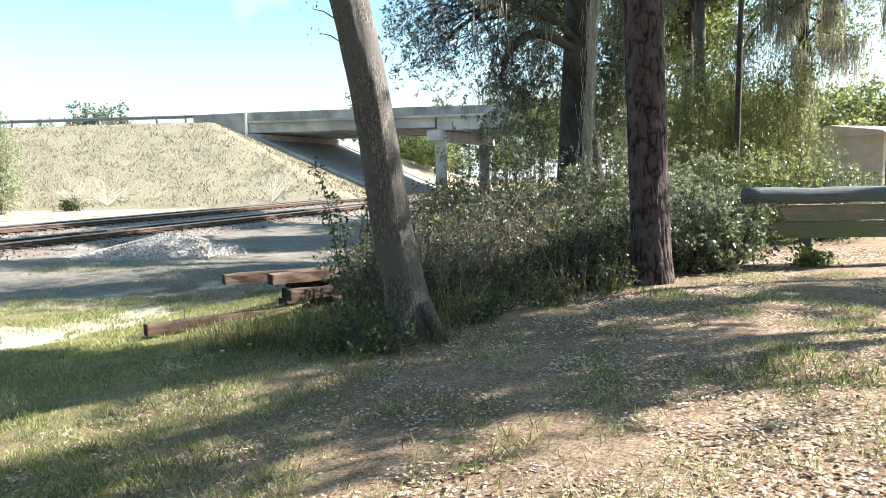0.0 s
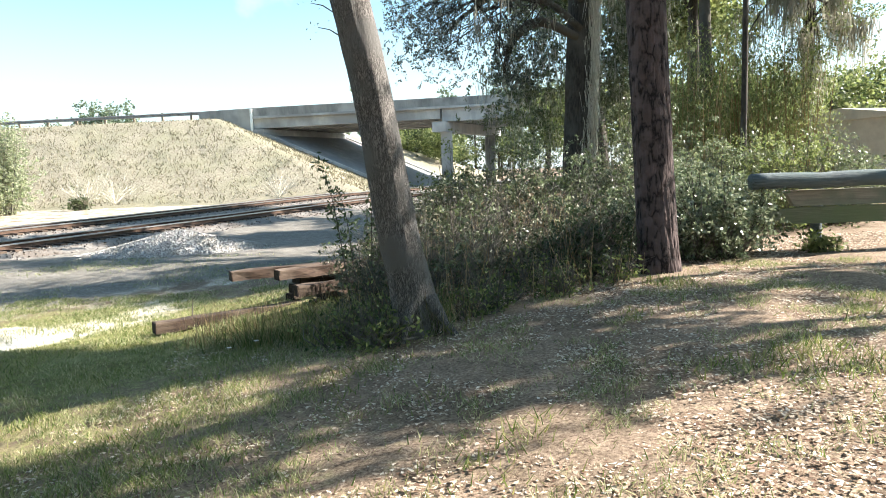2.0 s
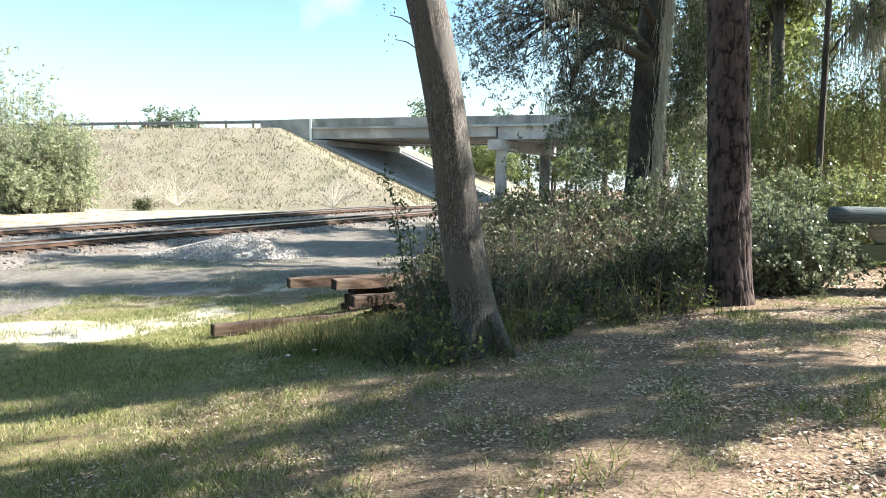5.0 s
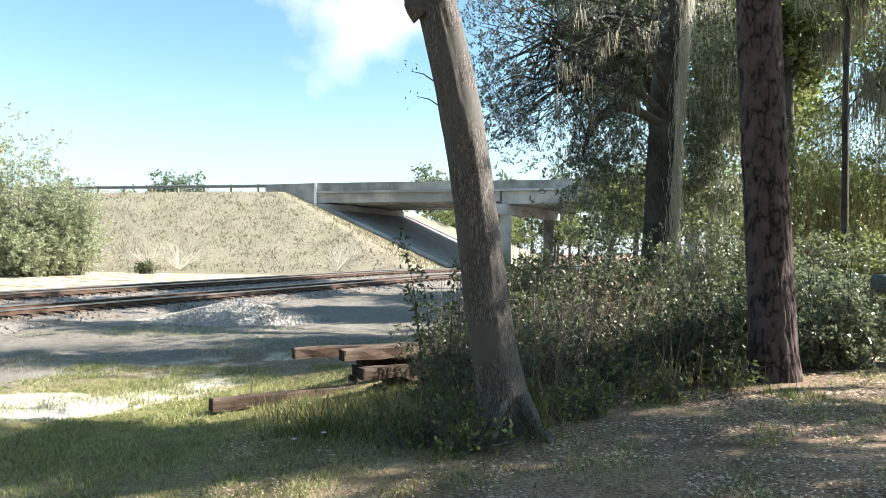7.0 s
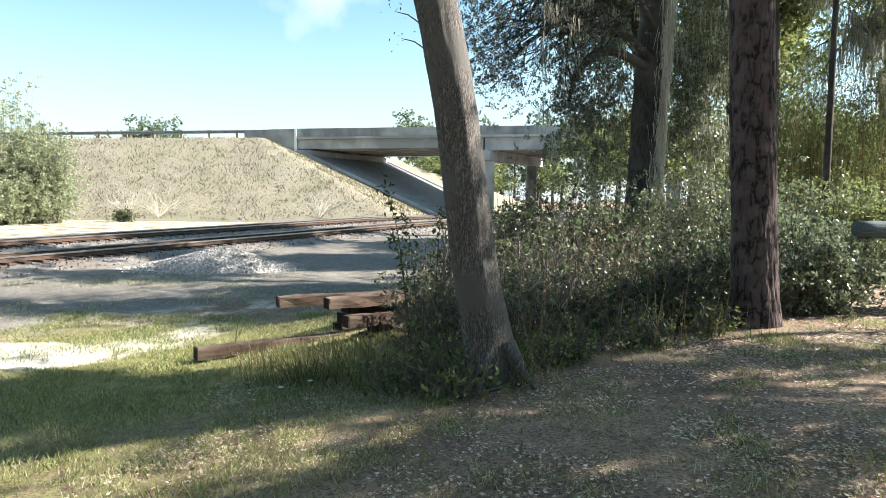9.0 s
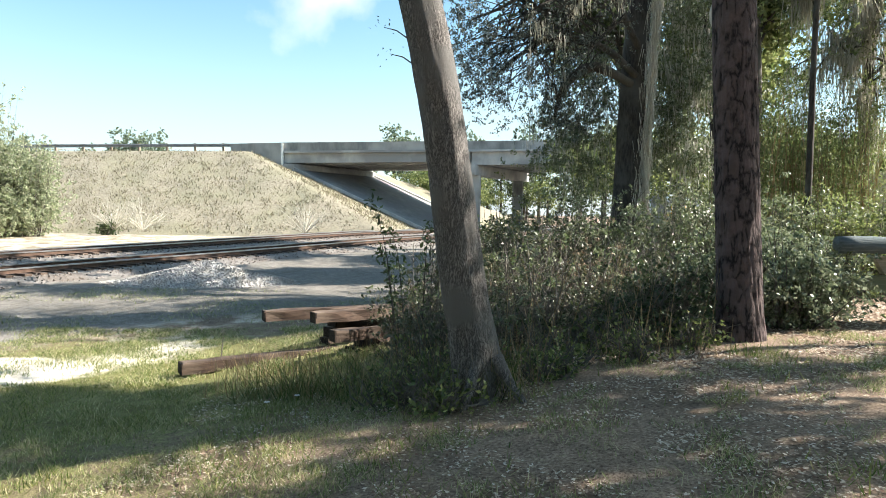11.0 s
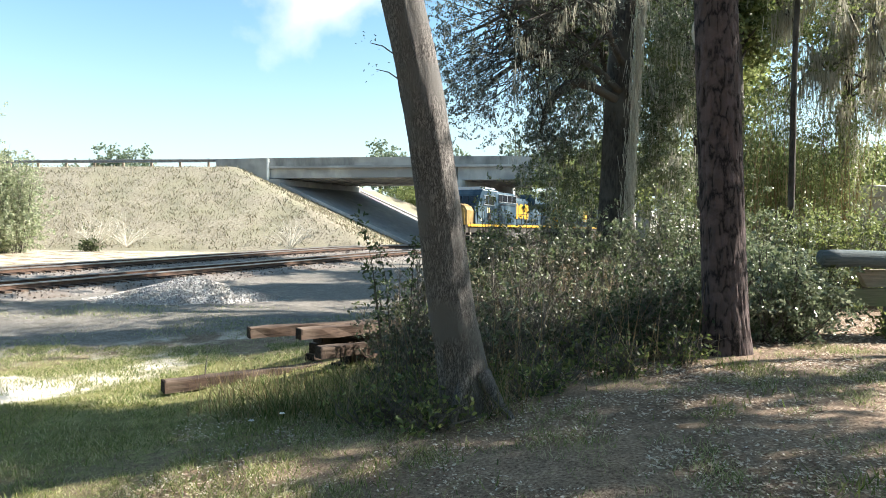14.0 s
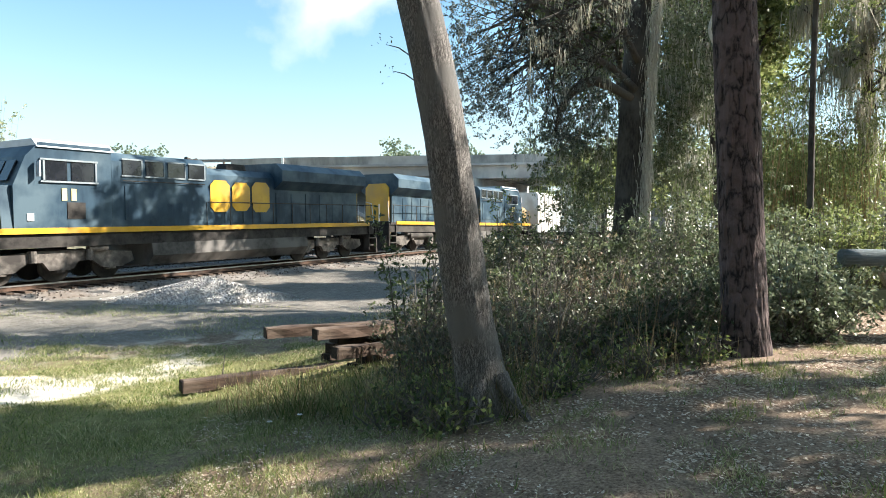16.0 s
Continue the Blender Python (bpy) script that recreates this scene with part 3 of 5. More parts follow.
def build_bridge():
    br = thing("road_bridge", "concrete road bridge with solid parapet over the railway", "bridge")
    y0, y1 = 66.0, 78.0

    def skew(m):
        """The bridge crosses the line at a slant."""
        m.v = [(x + 0.5 * (y - 66.0), y, z) for x, y, z in m.v]
        return m
    x0, x1 = -20.0, 40.0

    def top(x):
        return 8.62 + (x + 20) * 0.016
    for y in (y0, y1 - 0.3):
        pp = Mesh().extrude([(x0, top(x0) - 0.82), (x1, top(x1) - 0.82), (x1, top(x1)), (x0, top(x0))], "y", y, y + 0.3)
        part("parapet", skew(pp), STAINED, br, "grey rain-stained concrete parapet")
    part("deck", skew(Mesh().extrude([(x0, top(x0) - 1.05), (x1, top(x1) - 1.05), (x1, top(x1) - 0.825), (x0, top(x0) - 0.825)], "y", y0 - 0.12, y1 + 0.12)), CONCRETE, br)
    for k, (a, b, d) in enumerate(((-20.0, -1.6, 0.95), (-1.4, 16.4, 1.25), (16.6, 40, 1.25))):
        for y in (y0 + 0.25, 69, 72, 75, y1 - 0.8):
            za, zb = top(a) - 1.05, top(b) - 1.05
            part("girder", skew(Mesh().extrude([(a, za - d), (b, zb - d), (b, zb), (a, za)], "y", y, y + 0.5)), CONCRETE, br)
    for x in (-1.5, 16.5):
        zc = top(x) - 1.05 - 1.25
        part("pier_cap", skew(Mesh().box((x, 72, zc - 0.5), (1.3, 12.4, 0.998))), CONCRETE, br)
        for y in (67.2, 76.8):
            m = Mesh()
            m.box((x + 0.5 * (y - 66), y, (zc - 1.0 - 0.9) / 2), (1.15, 1.15, zc - 1.0 + 0.9), bevel=0.12)
            part("pier", m, STAINED, br)
    part("abutment", skew(Mesh().box((-20.9, 72, 6.7), (1.8, 11.6, 2.2))), STAINED, br)
    part("bearing_shelf", skew(Mesh().box((-19.5, 72, 6.15), (1.5, 12.4, 0.75))), CONCRETE, br, "pale concrete bearing shelf")
    part("cheek_wall", Mesh().box((-13.5, 78.1, 6.75), (1.0, 0.3, 1.0)), WHITE_PAINT, br, "pale end wall of the bearing shelf")
    wing = Mesh().extrude([(-25.2, 7.62), (-20.02, 5.9), (-20.02, 8.6), (-25.2, 8.45)], "y", 65.9, 66.25)
    part("wing_wall", wing, STAINED, br, "stained concrete wing wall")
    part("joint_strip", Mesh().box((-20.0, 65.93, 7.45), (0.2, 0.3, 2.2)), WHITE_PAINT, br, "white expansion joint strip")
    pv = Mesh().extrude([(-19.6, 6.12), (-5.6, -0.18), (-5.6, 0.05), (-19.6, 6.35)], "y", 66.1, 78.0)
    part("slope_paving", skew(pv), PAVING, br, "sloped concrete paving under the bridge")
    for y in (65.85, 78.0):
        k = Mesh().extrude([(-19.6, 6.25), (-5.6, -0.05), (-5.6, 0.25), (-19.6, 6.55)], "y", y, y + 0.25)
        part("kerb", skew(k), CONCRETE if y < 70 else WHITE_PAINT, br)


build_bridge()


def build_road():
    m = Mesh().extrude([(-400, 3.35), (-20.5, 7.72), (-20.5, 7.82), (-400, 3.45)], "y", 67.0, 77.0)
    tagged(new("road", m.data("road", ASPHALT)), "asphalt road on top of the embankment", "road", kind="structure")
    gr = thing("guard_rail", "steel guard rail on wooden posts along the road", "guard rail")
    post = Mesh().box((0, 0, 0), (0.2, 0.2, 0.95)).data("post", WOOD_POST)
    xs = np.arange(-90, -24, 2.9)
    for x in xs:
        o = part("post", post, WOOD_POST, gr)
        o.matrix_basis = pose(x, 66.6, 7.75 + (x + 21) * 0.012 + 0.4, 0, 0, random.uniform(-3, 3))
    prof = [(66.44, 0.50), (66.40, 0.58), (66.46, 0.66), (66.40, 0.74), (66.44, 0.82), (66.48, 0.82), (66.45, 0.74), (66.50, 0.66), (66.45, 0.58), (66.48, 0.50)]
    b = Mesh()
    for x in (-100, -25.2):
        for y, z in prof:
            b.v.append((x, y, z + 7.75 + (x + 21) * 0.012))
    q = len(prof)
    b.f += [(j, (j + 1) % q, q + (j + 1) % q, q + j) for j in range(q)]
    part("beam", b, GALVANISED, gr)


build_road()

# ---- trees ----


def gz(x, y):
    return float(ground_height(x, y))


def bark_wobble(amount, ridge, seed):
    def w(t, p):
        n1 = noise.noise((math.cos(t) * ridge, math.sin(t) * ridge, p.z * 0.9 + seed))
        n2 = noise.noise((math.cos(t) * 1.3, math.sin(t) * 1.3, p.z * 0.6 + seed + 9))
        n3 = noise.noise((math.cos(t) * ridge * 2.2, math.sin(t) * ridge * 2.2, p.z * 4.0 + seed))
        return 1 + amount * (n1 + 1.4 * n2 + 0.6 * n3)
    return w


def curve(points, n):
    """A smooth line through a few points."""
    p = [Vector(a) for a in points]
    out = []
    for i in range(n):
        u = i / (n - 1) * (len(p) - 1)
        k = min(int(u), len(p) - 2)
        f = u - k
        a, b, c, d = p[max(k - 1, 0)], p[k], p[k + 1], p[min(k + 2, len(p) - 1)]
        out.append(0.5 * (2 * b + (c - a) * f + (2 * a - 5 * b + 4 * c - d) * f * f + (3 * b - a - 3 * c + d) * f ** 3))
    return out


def limb(m, a, b, r0, r1, sag=0.15, seg=7, n=10):
    a, b = Vector(a), Vector(b)
    ln = (b - a).length
    j = [Vector(RNG.normal(0, 0.06 * ln, 3)) for _ in range(2)]
    pts = curve([a, a.lerp(b, 0.35) + j[0] + Vector((0, 0, sag * ln)), a.lerp(b, 0.7) + j[1] + Vector((0, 0, sag * ln * 0.7)), b], n)
    m.tube(pts, [r0 + (r1 - r0) * i / (n - 1) for i in range(n)], seg)
    return pts


def trunk_mesh(points, radii, seg, n, wob, flare=0.0):
    pts = curve(points, n)
    zs = [p[2] for p in points]
    rr = []
    for p in pts:
        r = float(np.interp(p.z, zs, radii))
        rr.append(r * (1 + flare * math.exp(-max(0, p.z - points[0][2]) * 2.6)))
    return Mesh().tube(pts, rr, seg, True, wob), pts


def twigs(m, places, ends, r=0.012):
    for a, b in zip(places, ends):
        m.tube([a, (Vector(a) + Vector(b)) / 2 + Vector((0, 0, 0.05)), b], [r, r * 0.8, r * 0.3], 4, False)


def leaf_cloud(cent, per, spread, size, long=1.8, hang=0.0, squash=0.7):
    """Leaves in sprigs: each centre has several sprigs, each sprig a dozen leaves along a short twig."""
    k = max(1, round(per / 12))
    each = max(1, round(per / k))
    sprig = np.repeat(np.asarray(cent), k, 0)
    sprig = sprig + RNG.normal(0, 1, sprig.shape) * np.array([spread, spread, spread * squash])
    way = RNG.normal(size=sprig.shape)
    way[:, 2] -= hang * 2
    way /= np.linalg.norm(way, axis=1)[:, None]
    n = len(sprig) * each
    along = RNG.uniform(-1, 1, (n, 1)) * max(spread * 0.45, size * 2.2)
    c = np.repeat(sprig, each, 0) + np.repeat(way, each, 0) * along + RNG.normal(0, size * 0.75, (n, 3))
    return cards(c, size, long, 0, hang)


def moss_cloud(tops, strands, length, width=0.03, spread=0.12):
    n = len(tops) * strands
    c = np.repeat(np.asarray(tops), strands, 0) + RNG.normal(0, spread, (n, 3))
    return ribbons(c, length, width, 0.14, True)


# the leaning trunk beside the stack of sleepers
def build_leaning_tree():
    t = thing("leaning_tree", "leaning grey-barked tree trunk among weeds", "tree")
    base = gz(-0.28, 7.78) - 0.1
    pts = [(-0.40, 7.82, base), (-0.51, 7.76, 0.55), (-0.62, 7.7, 1.15), (-0.87, 7.62, 2.9), (-1.17, 7.6, 4.24), (-1.7, 7.7, 6.0), (-2.1, 7.9, 8.5), (-2.0, 8.1, 10.5)]
    m, line = trunk_mesh(pts, [0.26, 0.24, 0.228, 0.212, 0.2, 0.19, 0.14, 0.05], 56, 190, bark_wobble(0.05, 5.0, 1), 0.28)
    part("trunk", m, BARK, t, smooth=True)
    rt = Mesh()
    rt.tube(curve([(-0.28, 7.62, 0.35), (-0.12, 7.5, 0.1), (0.0, 7.45, -0.05), (0.06, 7.42, -0.15)], 9), [0.09, 0.075, 0.06, 0.05, 0.045, 0.04, 0.035, 0.03, 0.02], 9)
    rt.tube(curve([(-0.45, 7.6, 0.35), (-0.52, 7.45, 0.1), (-0.6, 7.35, -0.15)], 7), [0.08, 0.07, 0.06, 0.05, 0.045, 0.04, 0.03], 9)
    part("root", rt, BARK, t, smooth=True)
    kn = Mesh().tube(curve([(-1.33, 7.55, 4.2), (-1.42, 7.5, 4.28), (-1.47, 7.48, 4.38)], 6), [0.13, 0.12, 0.1, 0.08, 0.05, 0.02], 12)
    part("branch_scar", kn, BARK, t, smooth=True)
    br = Mesh()
    ends = clumps(26, (-2.2, 8.4, 9.6), (3.2, 3.0, 2.0))
    for e in ends:
        k = int(RNG.integers(120, 180))
        limb(br, line[k], e, 0.05, 0.012, 0.1, 6, 7)
    part("branchwork", br, BARK, t)
    cl = np.concatenate([e + RNG.normal(0, 0.5, (7, 3)) for e in ends])
    part("crown", quads("crown", leaf_cloud(cl, 40, 0.3, 0.06), OAK_LEAF), OAK_LEAF, t)
    sp = Mesh()
    tips = [Vector((-1.36, 7.5, 3.35)), Vector((-1.42, 7.48, 3.6)), Vector((-1.55, 7.45, 4.35)), Vector((-1.3, 7.5, 3.05))]
    for e in tips[:3]:
        sp.tube([e + Vector((0.28, 0.1, -0.12)), e + Vector((0.12, 0.04, -0.02)), e], [0.008, 0.006, 0.003], 5, False)
    part("sprig_twig", sp, BARK, t)
    part("sprig", quads("sprig", cards(np.concatenate([np.array(e) + RNG.normal(0, 0.05, (10, 3)) for e in tips[:3]]), 0.014, 2.2), OAK_LEAF), OAK_LEAF, t)


build_leaning_tree()


def build_pine():
    t = thing("pine_tree", "tall pine with thick plated reddish-brown bark", "tree")
    base = gz(2.88, 9.62) - 0.1
    pts = [(2.89, 9.6, base), (2.885, 9.6, 0.62), (2.73, 9.8, 5.1), (2.65, 9.9, 10.0), (2.6, 10.0, 15.5), (2.6, 10, 18)]

    def wob(th, p):
        cell = abs(noise.noise((math.cos(th) * 3.4, math.sin(th) * 3.4, p.z * 1.5)))
        fine = noise.noise((math.cos(th) * 9, math.sin(th) * 9, p.z * 6.0))
        return 1 + 0.045 * min(cell * 4.0, 1.0) - 0.03 + 0.012 * fine
    m, line = trunk_mesh(pts, [0.29, 0.268, 0.262, 0.22, 0.12, 0.03], 88, 330, wob, 0.16)
    part("trunk", m, PINE_BARK, t)
    br = Mesh()
    ends = clumps(30, (2.6, 10, 15.0), (3.4, 3.4, 2.6))
    for e in ends:
        limb(br, line[int(RNG.integers(230, 325))], e, 0.05, 0.012, -0.02, 6, 6)
    part("branchwork", br, DARK_BARK, t)
    cl = np.concatenate([e + RNG.normal(0, 0.5, (8, 3)) for e in ends])
    part("needles", quads("needles", leaf_cloud(cl, 34, 0.26, 0.03, 7.0), OAK_LEAF), OAK_LEAF, t)


build_pine()


def oak(name, label, base, height, r, lean, crown, radii, limbs, per, leaf, size, moss=0, bark=None, seed=0, hang=0.15, low=0.35, spread=0.42, moss_len=0.7):
    """A broad tree: tapered trunk, forking limbs, clumps of leaves at their ends, moss where it hangs."""
    global RNG
    RNG = np.random.default_rng(1000 + seed)
    bark = bark or DARK_BARK
    t = thing(name, label, "tree")
    b = Vector((base[0], base[1], gz(base[0], base[1]) - 0.15))
    top = b + Vector((lean[0], lean[1], height))
    mid = b.lerp(top, 0.5) + Vector((-0.15 * lean[0], 0.1, 0))
    pts = [tuple(b), tuple(b.lerp(mid, 0.5)), tuple(mid), tuple(mid.lerp(top, 0.5)), tuple(top)]
    m, line = trunk_mesh(pts, [r, r * 0.88, r * 0.75, r * 0.5, r * 0.15], 30, 90, bark_wobble(0.06, 4.0, seed), 0.3)
    part("trunk", m, bark, t, smooth=True)
    br = Mesh()
    ends, hangers = [], []
    for c in clumps(limbs, crown, radii):
        k = int(np.clip(RNG.normal(0.5 + 0.4 * (c[2] - b.z) / height / 1.3, 0.1), low, 0.97) * 89)
        p = limb(br, line[k], c, r * 0.22, 0.02, 0.12, 7, 9)
        for q in p[3::2]:
            e = np.array(q) + RNG.normal(0, 0.55, 3)
            br.tube([q, (Vector(e) + q) / 2 + Vector((0, 0, 0.08)), e], [0.02, 0.014, 0.006], 5, False)
            ends.append(e)
        ends += list(c + RNG.normal(0, 0.6, (4, 3)))
        hangers += [np.array(q) for q in p[3:]]
    part("limbwork", br, bark, t, smooth=True)
    part("crown", quads("crown", leaf_cloud(ends, per, spread, size, 1.9, hang), leaf), leaf, t)
    if moss:
        hs = np.array(hangers)[RNG.integers(0, len(hangers), moss)]
        part("hanging_moss", quads("hanging_moss", moss_cloud(hs, 16, moss_len), MOSS), MOSS, t, "grey Spanish moss")
    return t, br, line


def build_mossy_oak():
    t, _, line = oak("live_oak", "mossy live oak with dark limbs and vines", (3.15, 18.0), 13.5, 0.4, (0.9, 0.4), (1.8, 18.7, 9.8), (3.6, 0.9, 3.0), 18, 80, SHADE_LEAF, 0.036, 50, seed=3, spread=0.34, moss_len=0.45)
    arm = Mesh()
    arm.tube(curve([(3.4, 18, 5.3), (2.5, 17.7, 5.95), (1.3, 17.5, 6.1), (0.5, 17.4, 5.7), (-0.1, 17.3, 5.2)], 18), [0.10 - 0.004 * i for i in range(18)], 9)
    arm.tube(curve([(3.45, 18, 6.0), (2.4, 17.4, 7.4), (1.2, 17.2, 7.4), (0.0, 17.0, 6.7), (-0.7, 16.9, 6.4)], 18), [0.09 - 0.004 * i for i in range(18)], 9)
    part("low_limb", arm, DARK_BARK, t, "dark drooping limb", smooth=True)
    heavy = Mesh().tube(curve([(3.3, 18.0, 5.1), (2.3, 17.6, 5.45), (1.6, 17.5, 5.0), (1.35, 17.5, 4.2)], 10), [0.10, 0.11, 0.12, 0.13, 0.13, 0.12, 0.10, 0.08, 0.06, 0.03], 9)
    part("drooping_limb", heavy, DARK_BARK, t, smooth=True)
    tops = np.concatenate([clumps(56, (1.0, 17.2, 6.6), (2.3, 1.0, 1.9)), clumps(18, (1.8, 17.4, 5.2), (0.7, 0.4, 1.0)), clumps(28, (2.0, 17.6, 8.3), (2.6, 0.9, 1.3)), clumps(40, (-0.7, 16.8, 7.6), (1.0, 0.8, 1.4)), clumps(46, (-0.1, 17.0, 5.2), (1.1, 0.7, 1.4)), clumps(20, (1.45, 17.4, 4.4), (0.5, 0.4, 0.75)), clumps(46, (-0.75, 16.9, 5.4), (0.7, 0.6, 1.7))])
    tw = Mesh()
    for e in tops[::2]:
        limb(tw, (RNG.uniform(0.2, 3.2), 17.4, RNG.uniform(5.6, 7.6)), e, 0.022, 0.006, 0.05, 5, 6)
    part("low_twigwork", tw, DARK_BARK, t)
    part("low_foliage", quads("low_foliage", leaf_cloud(tops, 95, 0.28, 0.03, 2.2, 0.35), SHADE_LEAF), SHADE_LEAF, t)
    part("low_moss", quads("low_moss", moss_cloud(tops[:36], 14, 0.4, 0.022, 0.07), MOSS), MOSS, t, "grey Spanish moss")
    # moss and vine down one side of the trunk, coloured pale for its sunlight
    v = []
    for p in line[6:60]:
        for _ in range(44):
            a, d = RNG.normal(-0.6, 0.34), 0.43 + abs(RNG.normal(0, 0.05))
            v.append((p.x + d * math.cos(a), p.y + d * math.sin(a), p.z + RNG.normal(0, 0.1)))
    part("trunk_moss", quads("trunk_moss", ribbons(np.array(v), 0.4, 0.022, 0.12, True), SUNLIT_MOSS), SUNLIT_MOSS, t, "trunk moss with sunlight put into its pale colour")
    dense = np.concatenate([clumps(170, (5.1, 19.7, 5.4), (1.2, 0.5, 4.2)), clumps(90, (2.2, 19.2, 4.2), (1.6, 0.8, 2.6))])
    part("vine_foliage", quads("vine_foliage", leaf_cloud(dense, 130, 0.32, 0.046, 1.8, 0.3), SILVER_LEAF), SILVER_LEAF, t)
    part("vine_moss", quads("vine_moss", moss_cloud(dense[::2], 18, 0.5, 0.022, 0.12), SUNLIT_MOSS), MOSS, t, "grey Spanish moss")


build_mossy_oak()
oak("oak_tree", "leafy oak hung with moss behind the pine", (6.9, 16.3), 12.5, 0.08, (0.3, 0.2), (7.2, 17.0, 8.6), (2.4, 0.8, 3.4), 10, 80, GREEN_LEAF, 0.045, 50, seed=6, low=0.25)
oak("oak_tree", "mossy oak beside the timber barrier", (12.0, 23.5), 12.0, 0.22, (0.4, 0), (12.0, 23.5, 8.2), (3.0, 2.4, 3.6), 20, 70, GREEN_LEAF, 0.05, 170, seed=8, low=0.3, moss_len=1.1)
oak("oak_tree", "large oak with long hanging moss", (16.5, 25.0), 13.0, 0.3, (-0.6, -0.2), (16.0, 24.8, 9.4), (4.0, 3.0, 3.4), 14, 40, GREEN_LEAF, 0.05, 200, seed=9, low=0.35, moss_len=1.2)
# two oaks out of view, added so their crowns shade the near ground
oak("oak_tree", "unseen oak with a wide crown, added to shade the clearing", (12.5, 9.4), 10.0, 0.26, (-0.5, 0.1), (11.8, 9.7, 8.6), (0.7, 1.0, 0.4), 14, 44, OAK_LEAF, 0.09, 0, seed=11, spread=0.3)
oak("oak_tree", "unseen slim oak with a small crown, added to shade the clearing", (12.6, 7.8), 9.4, 0.15, (-0.2, 0), (12.0, 7.8, 8.6), (0.5, 0.25, 0.3), 8, 44, OAK_LEAF, 0.12, 0, seed=15, low=0.7, spread=0.3)
# this oak and the next are added so their crowns shade the yard
oak("oak_tree", "leafy oak added beside the track to shade the yard", (9.6, 25.6), 12.6, 0.3, (-0.3, 0.3), (9.2, 26.5, 10.4), (3.2, 1.3, 1.6), 28, 50, GREEN_LEAF, 0.13, 0, seed=16, low=0.5, spread=0.4)
oak("oak_tree", "leafy oak added beside the track to shade the yard", (9.8, 27.6), 13.0, 0.3, (-0.3, 0), (9.2, 27.5, 10.8), (3.2, 1.6, 1.8), 36, 50, GREEN_LEAF, 0.13, 0, seed=17, low=0.5, spread=0.4)
# four more oaks out of view, each crown set to cast one patch of shade
oak("oak_tree", "unseen oak with a narrow crown, added to shade the clearing", (17.8, 10.1), 10.0, 0.24, (-0.4, 0.1), (17.0, 10.1, 8.6), (2.4, 0.15, 0.3), 12, 36, OAK_LEAF, 0.11, 0, seed=12, spread=0.3)
oak("oak_tree", "unseen slim oak with a small crown, added to shade the clearing", (9.9, 11.2), 11.4, 0.16, (-0.4, 0.1), (8.2, 11.6, 10.8), (2.8, 0.7, 0.4), 34, 60, OAK_LEAF, 0.11, 0, seed=14, low=0.6, spread=0.3)
oak("oak_tree", "unseen young oak with a tufted crown, added to shade the clearing", (10.9, 10.2), 9.8, 0.12, (-0.3, 0.1), (10.4, 10.4, 9.5), (0.8, 0.45, 0.3), 11, 50, OAK_LEAF, 0.1, 0, seed=19, low=0.85, spread=0.28)
oak("oak_tree", "unseen slim oak with a spreading crown, added to shade the clearing", (9.6, 7.2), 9.4, 0.14, (-0.4, -0.8), (8.7, 6.4, 9.3), (1.1, 0.3, 0.25), 14, 44, OAK_LEAF, 0.10, 0, seed=18, low=0.85, spread=0.26)
# tall oak out of view, added to cast a shade band on the yard
oak("oak_tree", "unseen tall oak with a high crown, added to shade the yard", (17.6, 20.0), 15.4, 0.3, (-0.4, 0), (15.8, 20.0, 14.0), (2.2, 1.0, 1.5), 36, 44, OAK_LEAF, 0.12, 0, seed=13, low=0.6)
# oak behind the camera, its crown added overhead to cut the skylight
oak("oak_tree", "unseen old oak, its wide crown added overhead to block skylight", (2.0, -3.5), 13.0, 0.45, (0.0, 2.0), (-0.4, 2.4, 11.4), (5.0, 5.4, 1.5), 130, 44, OAK_LEAF, 0.14, 0, seed=37, low=0.6, spread=0.5)
# oak mostly hidden by the pine, added to shade the ground near the track
oak("oak_tree", "leafy oak added deep in the wood to shade the trackside", (12.0, 33.0), 12.0, 0.3, (-0.8, 0), (10.5, 33.5, 9.0), (2.6, 4.6, 2.4), 44, 44, GREEN_LEAF, 0.16, 0, seed=43, low=0.4, spread=0.5)
# ring of oaks out of view, added to keep low skylight off the clearing
for x, y, k in ((-16, -7, 51), (-9, -12, 52), (1, -12, 53), (11, -12, 54), (21, -8, 55), (27, 0, 56), (28, 7, 57), (-22, 1, 58), (-24, 9, 59)):
    oak("oak_tree", "unseen broad oak added round the clearing to block skylight", (x, y), 10.5, 0.35, (0.2, 0.2), (x, y, 6.0), (4.6, 4.0, 4.4), 36, 26, OAK_LEAF, 0.3, 0, seed=k, low=0.2, spread=0.6)
# two oaks behind the camera, added to deepen the shade
for x, y, k in ((-6.0, -5.0, 31), (8.5, -5.0, 33)):
    oak("oak_tree", "unseen wide oak added behind the clearing to block skylight", (x, y), 10.5, 0.35, (0.3, 0.4), (x, y + 1.0, 8.4), (4.6, 3.6, 2.4), 40, 30, OAK_LEAF, 0.13, 0, seed=k, low=0.4, spread=0.5)
# trunk hidden by the pine, crown above the view: added to shade the yard
oak("oak_tree", "slender oak with a high unseen crown, added to shade the yard", (6.6, 20.4), 11.5, 0.15, (-1.0, 0.8), (3.6, 22.8, 10.8), (3.8, 0.4, 0.6), 20, 36, OAK_LEAF, 0.10, 0, seed=35, low=0.6)
